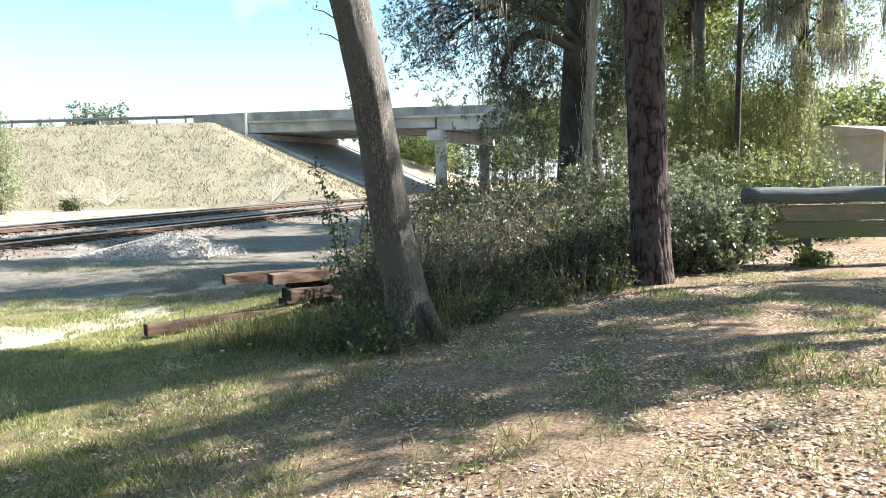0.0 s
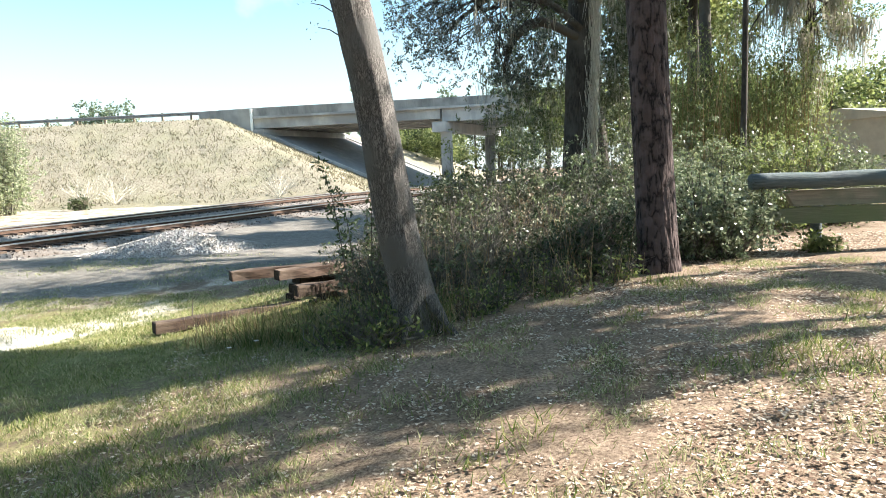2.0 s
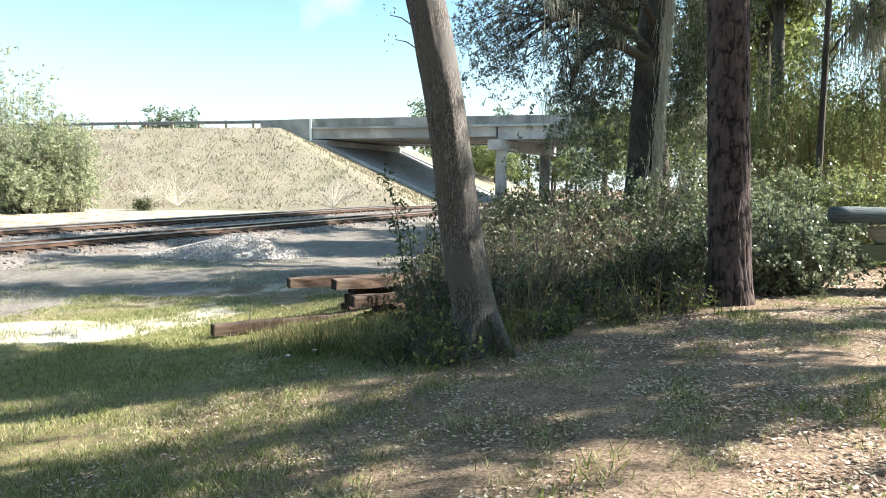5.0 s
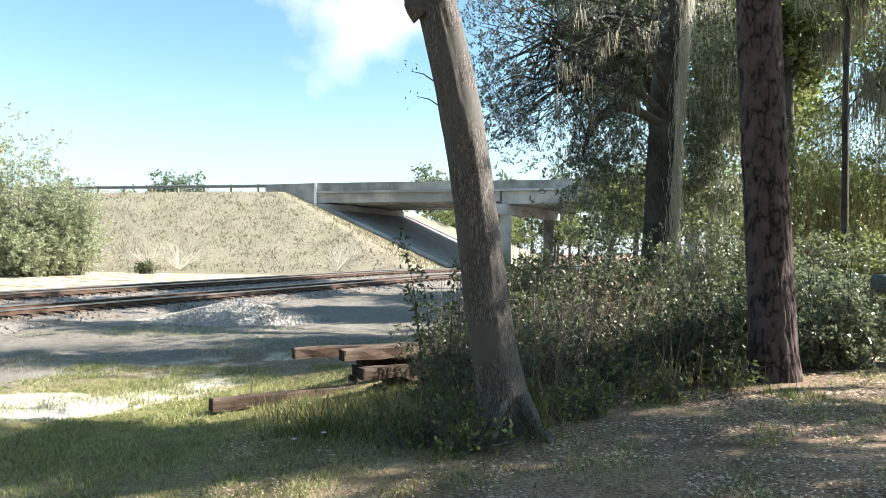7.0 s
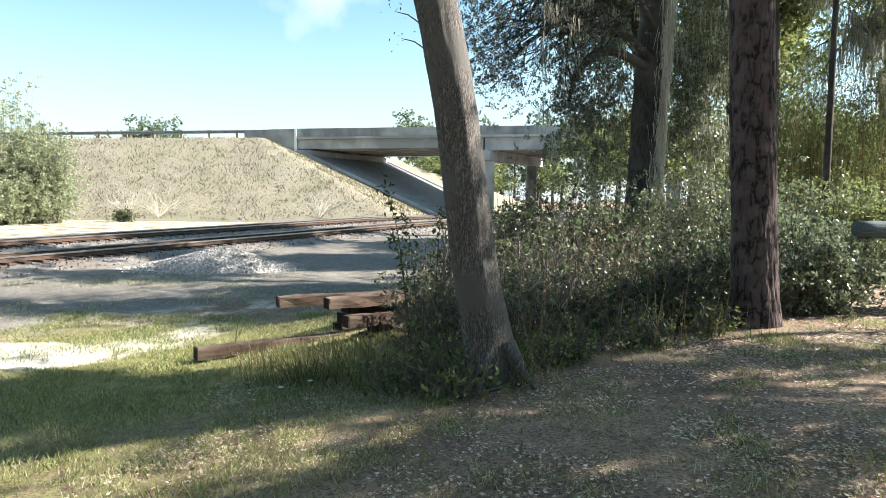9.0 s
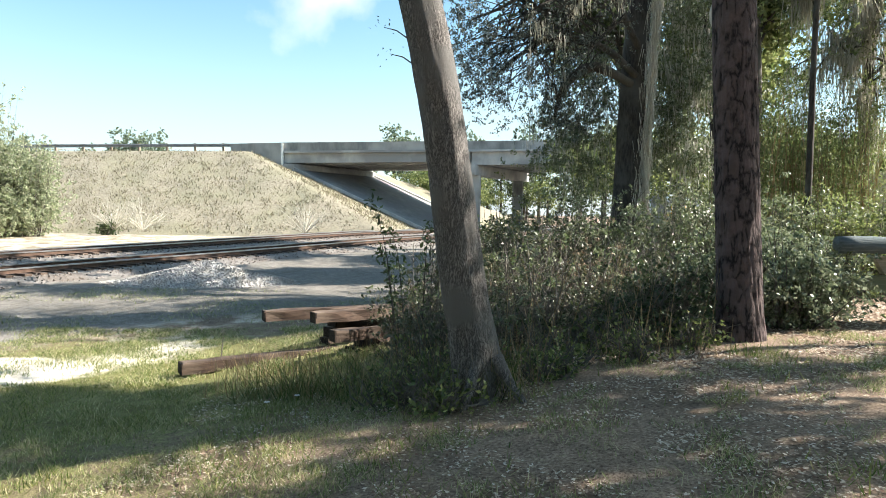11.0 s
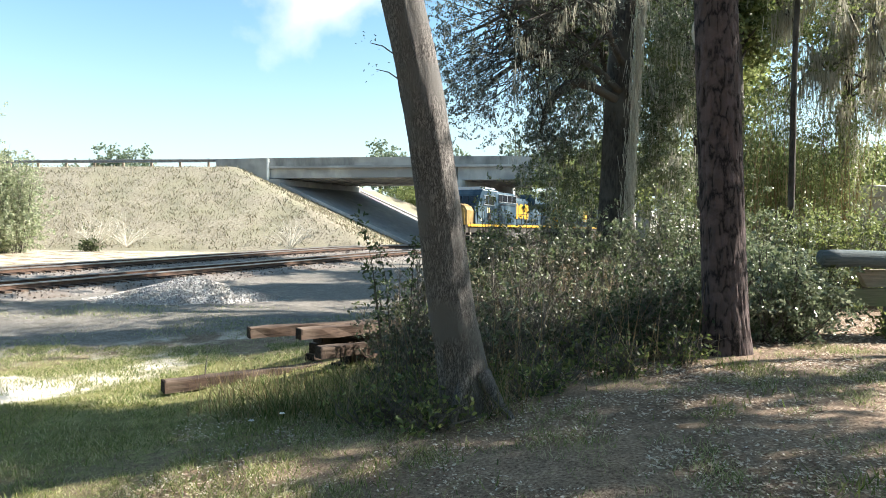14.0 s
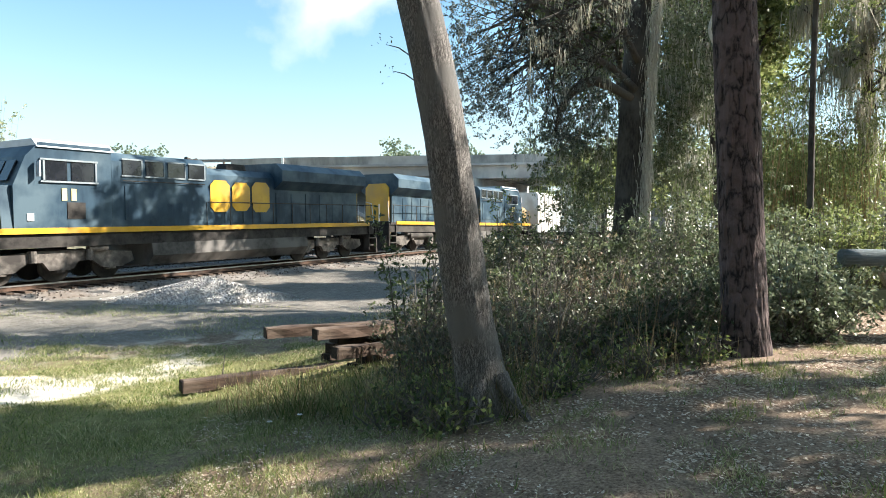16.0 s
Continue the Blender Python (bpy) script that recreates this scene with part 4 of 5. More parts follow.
# tall oaks added where their crowns, above the view, shade the passing train
for x, y, k, limbs in ((7.2, 34.4, 21, 48), (8.2, 39.0, 22, 48), (6.2, 28.0, 23, 16)):
    oak("oak_tree", "tall oak added beside the track to shade the train", (x, y), 17.0, 0.35, (-1.8, 0), (x - 2.6, y, 13.5), (3.4, 2.2, 3.0), limbs, 44, OAK_LEAF, 0.17, 0, seed=k, low=0.45, spread=0.4)
# ---- undergrowth ----


def shrub(name, label, at, radii, stems, per, leaf, size, spread=0.12, hang=0.0, stem_mat=None, twiggy=0):
    """A bush: stems that fan out from the ground, each with its leaves."""
    global RNG
    RNG = np.random.default_rng(int(abs(at[0]) * 1000 + abs(at[1]) * 77))
    x, y = at
    t = thing(name, label, "shrub")
    st, cent = Mesh(), []
    for _ in range(stems):
        a = RNG.random() * 2 * math.pi
        r = math.sqrt(RNG.random())
        foot = Vector((x + radii[0] * 0.55 * r * math.cos(a), y + radii[1] * 0.55 * r * math.sin(a), 0))
        foot.z = gz(foot.x, foot.y) - 0.03
        h = radii[2] * (0.45 + 0.6 * RNG.random()) * (1 - 0.35 * r)
        tip = foot + Vector((radii[0] * 0.5 * r * math.cos(a) + RNG.normal(0, 0.1), radii[1] * 0.5 * r * math.sin(a) + RNG.normal(0, 0.1), h))
        mid = foot.lerp(tip, 0.5) + Vector((RNG.normal(0, 0.07), RNG.normal(0, 0.07), 0.05))
        st.tube([foot, mid, tip], [0.012, 0.009, 0.004], 5, False)
        for k in range(5):
            u = 0.15 + 0.85 * RNG.random()
            cent.append(np.array(foot.lerp(mid, u * 2) if u < 0.5 else mid.lerp(tip, u * 2 - 1)) + RNG.normal(0, spread * 0.8, 3))
        for k in range(twiggy):
            p = foot.lerp(tip, 0.3 + 0.6 * RNG.random())
            st.tube([p, p + Vector((RNG.normal(0, 0.18), RNG.normal(0, 0.18), 0.15 + 0.2 * RNG.random()))], [0.005, 0.002], 4, False)
    part("stemwork", st, stem_mat or DARK_BARK, t)
    cent = np.array(cent)
    v = leaf_cloud(cent, per, spread, size, 2.0, hang)
    part("foliage", quads("foliage", v, leaf), leaf, t)
    return t


MIXED_LEAF = leafy("mixed_leaf", [(0.03, 0.045, 0.02), (0.06, 0.08, 0.04), (0.12, 0.14, 0.08), (0.18, 0.16, 0.10), (0.05, 0.07, 0.03)], 0.45, 0.3)
BROWN_LEAF = leafy("brown_leaf", [(0.12, 0.08, 0.05), (0.22, 0.17, 0.11), (0.30, 0.25, 0.18)], 0.7, 0.3)
GREY_TWIG = surf("grey_twig", (0.07, 0.06, 0.05), (0.19, 0.17, 0.145), 8, rough=0.9)
for x, y, rx, ry, h, leaf, n in ((-1.15, 9.4, 0.4, 0.4, 1.3, MIXED_LEAF, 16), (-0.6, 9.3, 0.5, 0.4, 0.8, MIXED_LEAF, 14), (-0.2, 10.2, 0.7, 0.6, 1.3, DARK_LEAF, 26), (0.6, 9.8, 0.6, 0.5, 0.95, MIXED_LEAF, 18), (1.3, 10.6, 0.7, 0.6, 1.2, MIXED_LEAF, 24), (1.8, 9.9, 0.5, 0.45, 1.0, DARK_LEAF, 50), (2.25, 10.3, 0.45, 0.5, 1.2, DARK_LEAF, 60), (-1.35, 10.8, 0.5, 0.6, 1.5, MIXED_LEAF, 24), (0.3, 11.4, 1.1, 0.8, 1.5, MIXED_LEAF, 44), (1.5, 12.2, 1.0, 0.8, 1.5, BROWN_LEAF, 24), (3.0, 13.0, 1.2, 1.0, 1.9, OAK_LEAF, 60)):
    shrub("wild_shrub", "tangled wild shrub with small leaves in the thicket", (x, y), (rx, ry, h), n, 20, leaf, 0.029, 0.15, twiggy=8, stem_mat=GREY_TWIG)
for x, y, h, leaf in ((-1.2, 9.9, 2.0, SILVER_LEAF), (-1.5, 11.4, 2.2, OAK_LEAF), (-0.5, 10.0, 1.7, SILVER_LEAF), (0.15, 10.7, 2.1, OAK_LEAF), (0.9, 11.0, 1.9, SILVER_LEAF), (-0.2, 11.8, 2.3, MIXED_LEAF), (1.7, 11.4, 1.9, SILVER_LEAF), (0.5, 12.4, 2.4, OAK_LEAF), (2.3, 12.0, 2.1, MIXED_LEAF), (0.1, 9.2, 1.2, SILVER_LEAF)):
    shrub("wild_sapling", "thin upright sapling with sparse leaves in the thicket", (x, y), (0.45, 0.4, h), 8, 9, leaf, 0.036, 0.16, twiggy=9, stem_mat=GREY_TWIG)
for x, y, rx, ry, h in ((3.9, 10.6, 0.7, 0.5, 1.5), (4.5, 11.4, 0.8, 0.7, 1.6), (3.6, 11.6, 0.8, 0.7, 1.9)):
    shrub("glossy_shrub", "bushy shrub with glossy leaves beside the pine", (x, y), (rx, ry, h), 70, 28, GLOSSY_LEAF, 0.033, 0.13, twiggy=1)
for x, y, rx, ry, h in ((-0.95, 7.75, 0.45, 0.25, 0.6), (-0.8, 7.32, 0.3, 0.12, 0.5), (1.35, 8.65, 0.12, 0.1, 0.5), (0.2, 8.2, 0.25, 0.15, 0.35), (-1.3, 8.3, 0.4, 0.4, 0.6), (0.5, 8.5, 0.5, 0.3, 0.45), (1.3, 9.1, 0.5, 0.3, 0.5), (2.25, 9.15, 0.25, 0.2, 0.6), (-1.35, 7.7, 0.4, 0.2, 0.45), (0.3, 9.0, 0.5, 0.4, 0.7), (-1.1, 8.6, 0.5, 0.4, 0.85), (1.0, 9.5, 0.4, 0.4, 0.7)):
    shrub("weed", "leafy green weed at the foot of the thicket", (x, y), (rx, ry, h), 13, 5, WEED_LEAF, 0.034, 0.1, stem_mat=GREY_TWIG, twiggy=3)
for x, y, rx, ry, h, leaf in ((5.4, 14.5, 1.2, 1.0, 2.6, SILVER_LEAF), (7.0, 15.0, 1.2, 1.2, 2.7, GREEN_LEAF), (8.6, 15.6, 1.2, 1.0, 2.3, SILVER_LEAF), (4.4, 15.5, 1.2, 1.2, 3.4, SILVER_LEAF), (1.0, 14.8, 1.2, 1.0, 2.8, MIXED_LEAF), (2.1, 17.0, 1.2, 0.8, 3.2, OAK_LEAF), (3.6, 14.4, 1.0, 0.8, 2.2, MIXED_LEAF), (2.4, 15.6, 1.2, 1.0, 3.2, SILVER_LEAF), (-0.5, 13.8, 0.9, 0.8, 2.0, MIXED_LEAF), (0.2, 16.5, 0.9, 0.8, 3.4, GREEN_LEAF)):
    shrub("tall_shrub", "tall leafy shrub under the oaks", (x, y), (rx, ry, h), 60, 46, leaf, 0.036, 0.2, twiggy=6, stem_mat=GREY_TWIG)


def build_canes():
    """Tall thin stems with hanging narrow leaves, a thicket of their own."""
    for x, y, n in ((7.4, 21.5, 40), (9.2, 22.2, 46), (11.0, 22.0, 40), (8.4, 23.8, 36), (10.6, 24.5, 36)):
        t = thing("cane_clump", "clump of tall thin canes with narrow yellow-green leaves", "cane", group="canes behind the pine")
        st, c = Mesh(), []
        for _ in range(n):
            fx, fy = x + RNG.normal(0, 0.55), y + RNG.normal(0, 0.4)
            h = RNG.uniform(3.0, 6.2)
            tip = (fx + RNG.normal(0, 0.4), fy + RNG.normal(0, 0.4), gz(fx, fy) + h)
            pts = curve([(fx, fy, gz(fx, fy) - 0.05), ((fx + tip[0]) / 2 - 0.04, fy, gz(fx, fy) + h * 0.55), tip], 6)
            st.tube(pts, [0.016, 0.015, 0.013, 0.011, 0.008, 0.004], 5, False)
            for p in pts[1:]:
                c += [np.array(p) + RNG.normal(0, 0.22, 3) for _ in range(40)]
        part("canework", st, STRAW, t)
        part("foliage", quads("foliage", cards(np.array(c), 0.03, 4.2, 0, 0.5), GREEN_LEAF), GREEN_LEAF, t)


build_canes()


def build_spire_weed():
    t = thing("leafy_sapling", "slender leafy sapling above the sleeper stack", "shrub")
    st, c = Mesh(), []
    for px, py, top, lean in ((-1.45, 9.4, 2.25, -0.4), (-1.35, 9.3, 1.8, -0.2), (-1.2, 9.5, 1.9, 0.1), (-1.5, 9.6, 1.6, -0.25)):
        z = gz(px, py)
        pts = curve([(px, py, z - 0.05), (px + lean * 0.3, py, z + top * 0.45), (px + lean * 0.6, py, z + top * 0.8), (px + lean, py, z + top)], 16)
        st.tube(pts, [0.011 - 0.0006 * i for i in range(16)], 5, False)
        for p in pts[5:]:
            c += [np.array(p) + RNG.normal(0, 0.045, 3) for _ in range(9)]
    part("stem", st, DARK_BARK, t)
    part("foliage", quads("foliage", cards(np.array(c), 0.032, 2.6), OAK_LEAF), OAK_LEAF, t)


build_spire_weed()


def scatter(name, label, n, box, keep, maker, mat, lift=0.01):
    global RNG
    RNG = np.random.default_rng(n)
    x, y = RNG.uniform(box[0], box[1], n), RNG.uniform(box[2], box[3], n)
    k = np.array([keep(a, b) for a, b in zip(x, y)])
    x, y = x[k], y[k]
    p = np.column_stack([x, y, ground_height(x, y) + lift])
    tagged(new(name, quads(name, maker(p), mat)), label, name.replace("_", " "), kind="stuff")


def nz(x, y, s, o):
    return noise.noise((x * s, y * s, o))


scatter("leaf_litter", "dry brown and pale oak leaves on the ground", 110000, (-4.0, 6.5, 1.8, 9.5), lambda x, y: nz(x, y, 0.8, 3) + 0.8 * nz(x, y, 2.6, 13) + 0.2 * min(1, max(-1, x * 0.4)) > -0.05 + 0.25 * RNG.normal(), lambda p: cards(p, 0.017, 1.8, 0.9, 0, 1.3), LITTER, 0.012)
scatter("leaf_litter", "pale dry leaves round the pine and the barrier", 40000, (0, 11, 8.0, 13.5), lambda x, y: nz(x, y, 0.8, 3) > -0.25 + 0.2 * RNG.normal(), lambda p: cards(p, 0.026, 1.7, 0.88, 0, 0.8), LITTER, 0.012)
scatter("short_grass", "patchy short grass, half dry", 190000, (-6, 6.5, 1.7, 10), lambda x, y: nz(x, y, 1.3, 7) + 0.6 * nz(x, y, 3.4, 9) > 0.02 + 0.30 * min(1, max(0, x + 1.6)) + 0.2 * RNG.normal(), lambda p: ribbons(p, 0.042, 0.007, 0.7), BLADE)
scatter("green_grass", "thin green grass on the bank", 60000, (-9.5, 2.0, 3.2, 12.0), lambda x, y: nz(x, y, 0.7, 11) + 0.4 * nz(x, y, 2.4, 5) > 0.0 + 0.22 * max(0, x + 2.5) + 0.2 * RNG.normal(), lambda p: ribbons(p, 0.06, 0.008, 0.6), LUSH)
scatter("green_tuft", "green grass tufts in the leaf litter", 26000, (0.0, 8, 2.6, 9), lambda x, y: nz(x, y, 0.9, 21) + 0.3 * nz(x, y, 3, 2) > 0.36 + 0.08 * RNG.normal(), lambda p: ribbons(p, 0.075, 0.010, 0.55), LUSH)
scatter("tall_grass", "tall grass and dry stalks round the sleepers", 3000, (-3.4, 0.0, 7.0, 9.2), lambda x, y: abs(y - (7.9 - (x + 0.4) * 0.45)) < 0.5 + 0.5 * nz(x, y, 1.5, 2), lambda p: ribbons(p, 0.34, 0.011, 0.5), WILD)
scatter("dry_stalk", "dry brown weed stalks round the sleepers", 1300, (-4.0, 0.2, 7.4, 10.6), lambda x, y: abs(y - (8.2 - (x + 0.4) * 0.5)) < 0.8, lambda p: ribbons(p, 0.45, 0.007, 0.22), STRAW)
scatter("thicket_stalk", "bare grey and brown stalks in the thicket", 620, (-1.8, 2.6, 8.4, 12.5), lambda x, y: nz(x, y, 0.9, 17) > -0.1, lambda p: ribbons(p, 0.8, 0.010, 0.25), STRAW)
scatter("yard_tuft", "yellow-green grass tufts at the edge of the yard", 50000, (-10, -3.2, 10.2, 15.0), lambda x, y: nz(x, y, 0.9, 41) + 0.5 * nz(x, y, 2.6, 3) > 0.02 + 0.15 * RNG.normal() and (x + 8.3) ** 2 / 2.9 + (y - 11.2) ** 2 > 0.9, lambda p: ribbons(p, 0.045, 0.013, 0.8), BLADE)
scatter("yard_grass", "thin dry grass in the yard", 40000, (-18, 0, 10.5, 20), lambda x, y: nz(x, y, 0.5, 31) > 0.05 + 0.1 * RNG.normal(), lambda p: ribbons(p, 0.045, 0.014, 0.6), BLADE)


def bare_bush(x, y, z, size, label):
    t = thing("bare_bush", label, "shrub", pose(x, y, z))
    m = Mesh()
    for _ in range(26):
        a, e = RNG.random() * 2 * math.pi, 0.25 + 1.1 * RNG.random()
        d = Vector((math.cos(a) * math.cos(e), math.sin(a) * math.cos(e), math.sin(e))) * size * (0.5 + 0.6 * RNG.random())
        m.tube([(0, 0, -0.1), d * 0.5 + Vector((0, 0, 0.08)), d], [0.022, 0.015, 0.006], 4, False)
        for _ in range(3):
            b = d * (0.5 + 0.4 * RNG.random())
            m.tube([b, b + Vector(RNG.normal(0, 0.2 * size, 3)) + Vector((0, 0, 0.15 * size))], [0.012, 0.005], 4, False)
    part("branchwork", m, SPLIT_WOOD, t)


bare_bush(-12.9, 47.8, 0.35, 2.3, "bare pale bush at the foot of the embankment")
bare_bush(-26.2, 46.4, 0.4, 2.3, "bare pale bush beside the track")
bare_bush(-24.2, 46.6, 0.4, 2.5, "bare pale bush beside the track")
shrub("green_bush", "small dull green bush beside the track", (-26.6, 46.2), (0.5, 0.5, 1.3), 18, 8, OAK_LEAF, 0.09, 0.2)

for x, y, rx, ry, h in ((-33.5, 42.5, 3.4, 3.0, 12.6), (-30.4, 43.0, 2.2, 2.0, 8.0), (-36.6, 41.0, 3.6, 3.0, 13.5), (-41.5, 40.0, 4.0, 3.0, 12.5), (-31.8, 41.2, 2.2, 2.0, 4.2)):
    shrub("willow_bush", "pale green feathery spring tree beside the track", (x, y), (rx, ry, h), 90, 46, PALE_LEAF, 0.085, 0.42, twiggy=3)

# ---- distance ----


def far_tree(x, y, z, h, w, leaf, size=0.42, per=16):
    t = thing("far_tree", "distant tree with a rounded crown beyond the road", "tree", pose(x, y, z), "trees beyond the road")
    part("trunk", Mesh().tube([(0, 0, -0.3), (0.1, 0, h * 0.5), (0, 0, h * 0.85)], [0.25, 0.2, 0.06], 7), DARK_BARK, t)
    c = clumps(70, (0, 0, h * 0.7), (w, w, h * 0.32))
    part("crown", quads("crown", leaf_cloud(c, per, w * 0.16, size, 1.4), leaf), leaf, t)
    return t


row = random.Random(5)
for i in range(36):
    x = -150 + i * 3.6 + row.uniform(-1.5, 1.5)
    far_tree(x, 150 + row.uniform(-12, 12), -0.5, row.uniform(16.6, 18.6) if x < -72 else row.uniform(13, 14.5), row.uniform(1.8, 2.8), HAZY_LEAF)
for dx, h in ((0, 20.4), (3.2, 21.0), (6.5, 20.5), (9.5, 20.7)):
    far_tree(-83.5 + dx, 150, -0.5, h, 2.2, HAZY_LEAF)
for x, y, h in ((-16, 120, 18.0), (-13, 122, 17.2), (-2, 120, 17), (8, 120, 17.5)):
    far_tree(x, y, -0.5, h, 2.2, HAZY_LEAF)
wood = random.Random(9)
for i in range(46):
    x = wood.uniform(-9, 62)
    y = wood.uniform(84, 120)
    if abs(x - rail_x(y) + 2.5) < 10:
        continue
    far_tree(x, y, -0.5, wood.uniform(7, 12), wood.uniform(2.5, 4), GREEN_LEAF if i % 3 else OAK_LEAF, 0.2, 46)
for x, y, h in ((23, 47, 8.0), (28, 51, 8.5), (33, 54, 9), (38, 55, 9), (19, 52, 8.5)):
    far_tree(x, y, -0.3, h, 3.4, GREEN_LEAF, 0.2, 60)
for x, y, h in ((6.5, 48, 8), (9.5, 55, 9), (9, 41, 7.5), (13, 44, 8), (14, 34, 7)):
    far_tree(x, y, -0.3, h, 2.6, GREEN_LEAF, 0.13, 90)

# ---- sleeper stack ----


def build_ties():
    def tie(c, rz, tilt=0.0, length=2.6):
        t = thing("wooden_sleeper", "old dark brown creosoted railway sleeper among weeds", "railway sleeper", pose(*c, 0, tilt, rz), "old sleepers")
        m = Mesh()
        for i in range(9):
            x = -length / 2 + length * i / 8
            for y, z in ((-0.115, -0.09), (0.115, -0.09), (0.115, 0.075), (0.1, 0.09), (-0.1, 0.09), (-0.115, 0.075)):
                k = 0.008
                m.v.append((x + RNG.normal(0, k), y + RNG.normal(0, k), z + RNG.normal(0, k)))
        for i in range(8):
            for j in range(6):
                a, b = i * 6 + j, i * 6 + (j + 1) % 6
                m.f.append((a, b, b + 6, a + 6))
        part("beam", m, TIE, t)
        for s in (-1, 1):
            part("end_grain", Mesh().box((s * length / 2, 0, 0), (0.024, 0.226, 0.176)), SHADED_TIE_END, t)
    # a leaning pile: lower ones first
    for k in range(2):
        tie((-1.85 + 0.1 * k, 13.0, -0.55 + 0.19 * k), 55 + 3 * k)
    for k in range(3):
        tie((-2.5 + 0.1 * k, 13.75, -0.55 + 0.19 * k), 57 - 2 * k)
    tie((-2.97, 12.65, 0.02), 30)
    tie((-1.73, 12.1, -0.17), 38)
    tie((-2.18, 12.65, 0.03), 38)
    tie((-3.95, 11.55, -0.62), 37)


build_ties()


def build_small_plants():
    z = gz(-4.6, 11.2)
    t = thing("dry_stick", "thin dry stick standing in the grass", "stick", pose(-4.55, 11.2, z))
    part("stick", Mesh().tube([(0, 0, -0.05), (0.03, 0, 0.25), (0.06, 0.01, 0.52)], [0.012, 0.010, 0.006], 6), GREY_TWIG, t)
    for x, y in ((-2.62, 7.55), (-2.35, 7.7)):
        f = thing("wild_flower", "small white wild flower on a thin stalk", "flower", pose(x, y, gz(x, y)), "white flowers")
        part("stalk", Mesh().tube([(0, 0, -0.02), (0.01, 0, 0.15), (0.02, 0, 0.26)], [0.004, 0.004, 0.003], 5), LUSH, f)
        for k in range(5):
            a = k * 2 * math.pi / 5
            part("petal", Mesh().box((0.02 + 0.016 * math.cos(a), 0.016 * math.sin(a), 0.265), (0.024, 0.016, 0.006), Matrix.Rotation(a, 3, "Z")), WHITE_PAINT, f)
    s = thing("broken_branch", "pale curved broken branch caught in the vines", "branch")
    part("bough", Mesh().tube(curve([(4.95, 17.0, 6.9), (4.85, 17.0, 6.5), (5.0, 17.0, 6.1), (5.3, 17.0, 5.85)], 10), [0.02, 0.03, 0.035, 0.04, 0.04, 0.04, 0.035, 0.03, 0.025, 0.01], 7), SPLIT_WOOD, s)


build_small_plants()


def build_barrier():
    t = thing("timber_barrier", "weathered timber barrier of a round log over two planks", "fence")
    m = Mesh()
    n = 26
    m.tube([(4.75 + 6.0 * i / n, 10.9 + 0.25 * i / n, 1.42 + 0.01 * math.sin(i)) for i in range(n + 1)], [0.128 + 0.008 * noise.noise((i * 0.9, 0, 3)) for i in range(n + 1)], 18, True, bark_wobble(0.02, 3, 4))
    part("log", m, GREY_LOG, t, "round grey log", smooth=True)
    g = gz(6.2, 11.1)
    up = Mesh().extrude([(5.5, 1.0), (11.2, 1.02), (11.2, 1.26), (5.35, 1.26)], "y", 11.02, 11.14)
    part("upper_plank", up, PLANK, t, "pale weathered plank")
    lo = Mesh().extrude([(4.95, 0.86), (5.5, 0.72), (11.2, 0.72), (11.2, 0.985), (5.6, 0.985), (5.25, 0.95)], "y", 10.98, 11.10)
    part("lower_plank", lo, MOSSY_PLANK, t, "mossy plank with a tapered end")
    for x in (5.95, 8.9):
        part("post", Mesh().tube([(x, 11.22, g - 0.2), (x + 0.02, 11.22, 1.32)], [0.09, 0.085], 12), GREY_LOG, t)


build_barrier()
shrub("weed", "small spiky weed under the barrier", (5.95, 10.95), (0.25, 0.2, 0.4), 14, 6, GREEN_LEAF, 0.05, 0.06)


def build_house():
    t = thing("far_house", "beige house with a row of small dark windows", "house", pose(20.5, 31.5, -0.1, 0, 0, 18))
    part("wall", Mesh().box((0, 0, 1.75), (7, 5, 3.5)), SIDING, t)
    part("roof", Mesh().extrude([(-2.8, 3.45), (2.8, 3.45), (2.6, 3.62), (0, 4.0), (-2.6, 3.62)], "x", -3.7, 3.7), SIDING, t, "low beige roof")
    for k, x in enumerate((-2.7, -2.0, -1.7, -1.4, 0.2, 1.6)):
        w = part("window", Mesh().box((x, -2.52, 2.5), (0.26 if k else 0.3, 0.06, 0.6)), DARK_GLASS, t)
        part("sill", Mesh().box((x, -2.55, 2.16), (0.34, 0.1, 0.05)), WHITE_PAINT, w)


build_house()


def build_fence():
    t = thing("picket_fence", "low orange timber fence behind the shrubs", "fence", pose(9.0, 22.5, gz(9, 22.5), 0, 0, 4))
    for x in np.arange(-2.2, 2.21, 0.55):
        part("picket", Mesh().box((x, 0, 0.9), (0.10, 0.04, 1.8)), FENCE_WOOD, t)
    for z in (0.6, 1.65):
        part("rail", Mesh().box((0, 0.06, z), (4.8, 0.05, 0.12)), FENCE_WOOD, t)


build_fence()

# ---- train ----
NOSE_S, SPEED = 28.42, 17.0   # place of the front coupler at 15.6 s, metres a second


def rounded(w, h0, h1, r, top=0.0):
    """Half-octagon outline across the engine: width w, from h0 to h1, corners cut by r."""
    return [(-w / 2, h0), (w / 2, h0), (w / 2, h1 - r), (w / 2 - r, h1), (-w / 2 + r, h1), (-w / 2, h1 - r)]


def wheel_parts(parent, x):
    for y in (-0.75, 0.75):
        w = part("wheel", Mesh().tube([(x, y - 0.065, 0.52), (x, y + 0.065, 0.52)], [0.52, 0.52], 22), UNDER, parent)
        s = 1 if y > 0 else -1
        part("bearing_box", Mesh().box((x, y + s * 0.30, 0.52), (0.36, 0.26, 0.34), bevel=0.06), TRUCK, w)


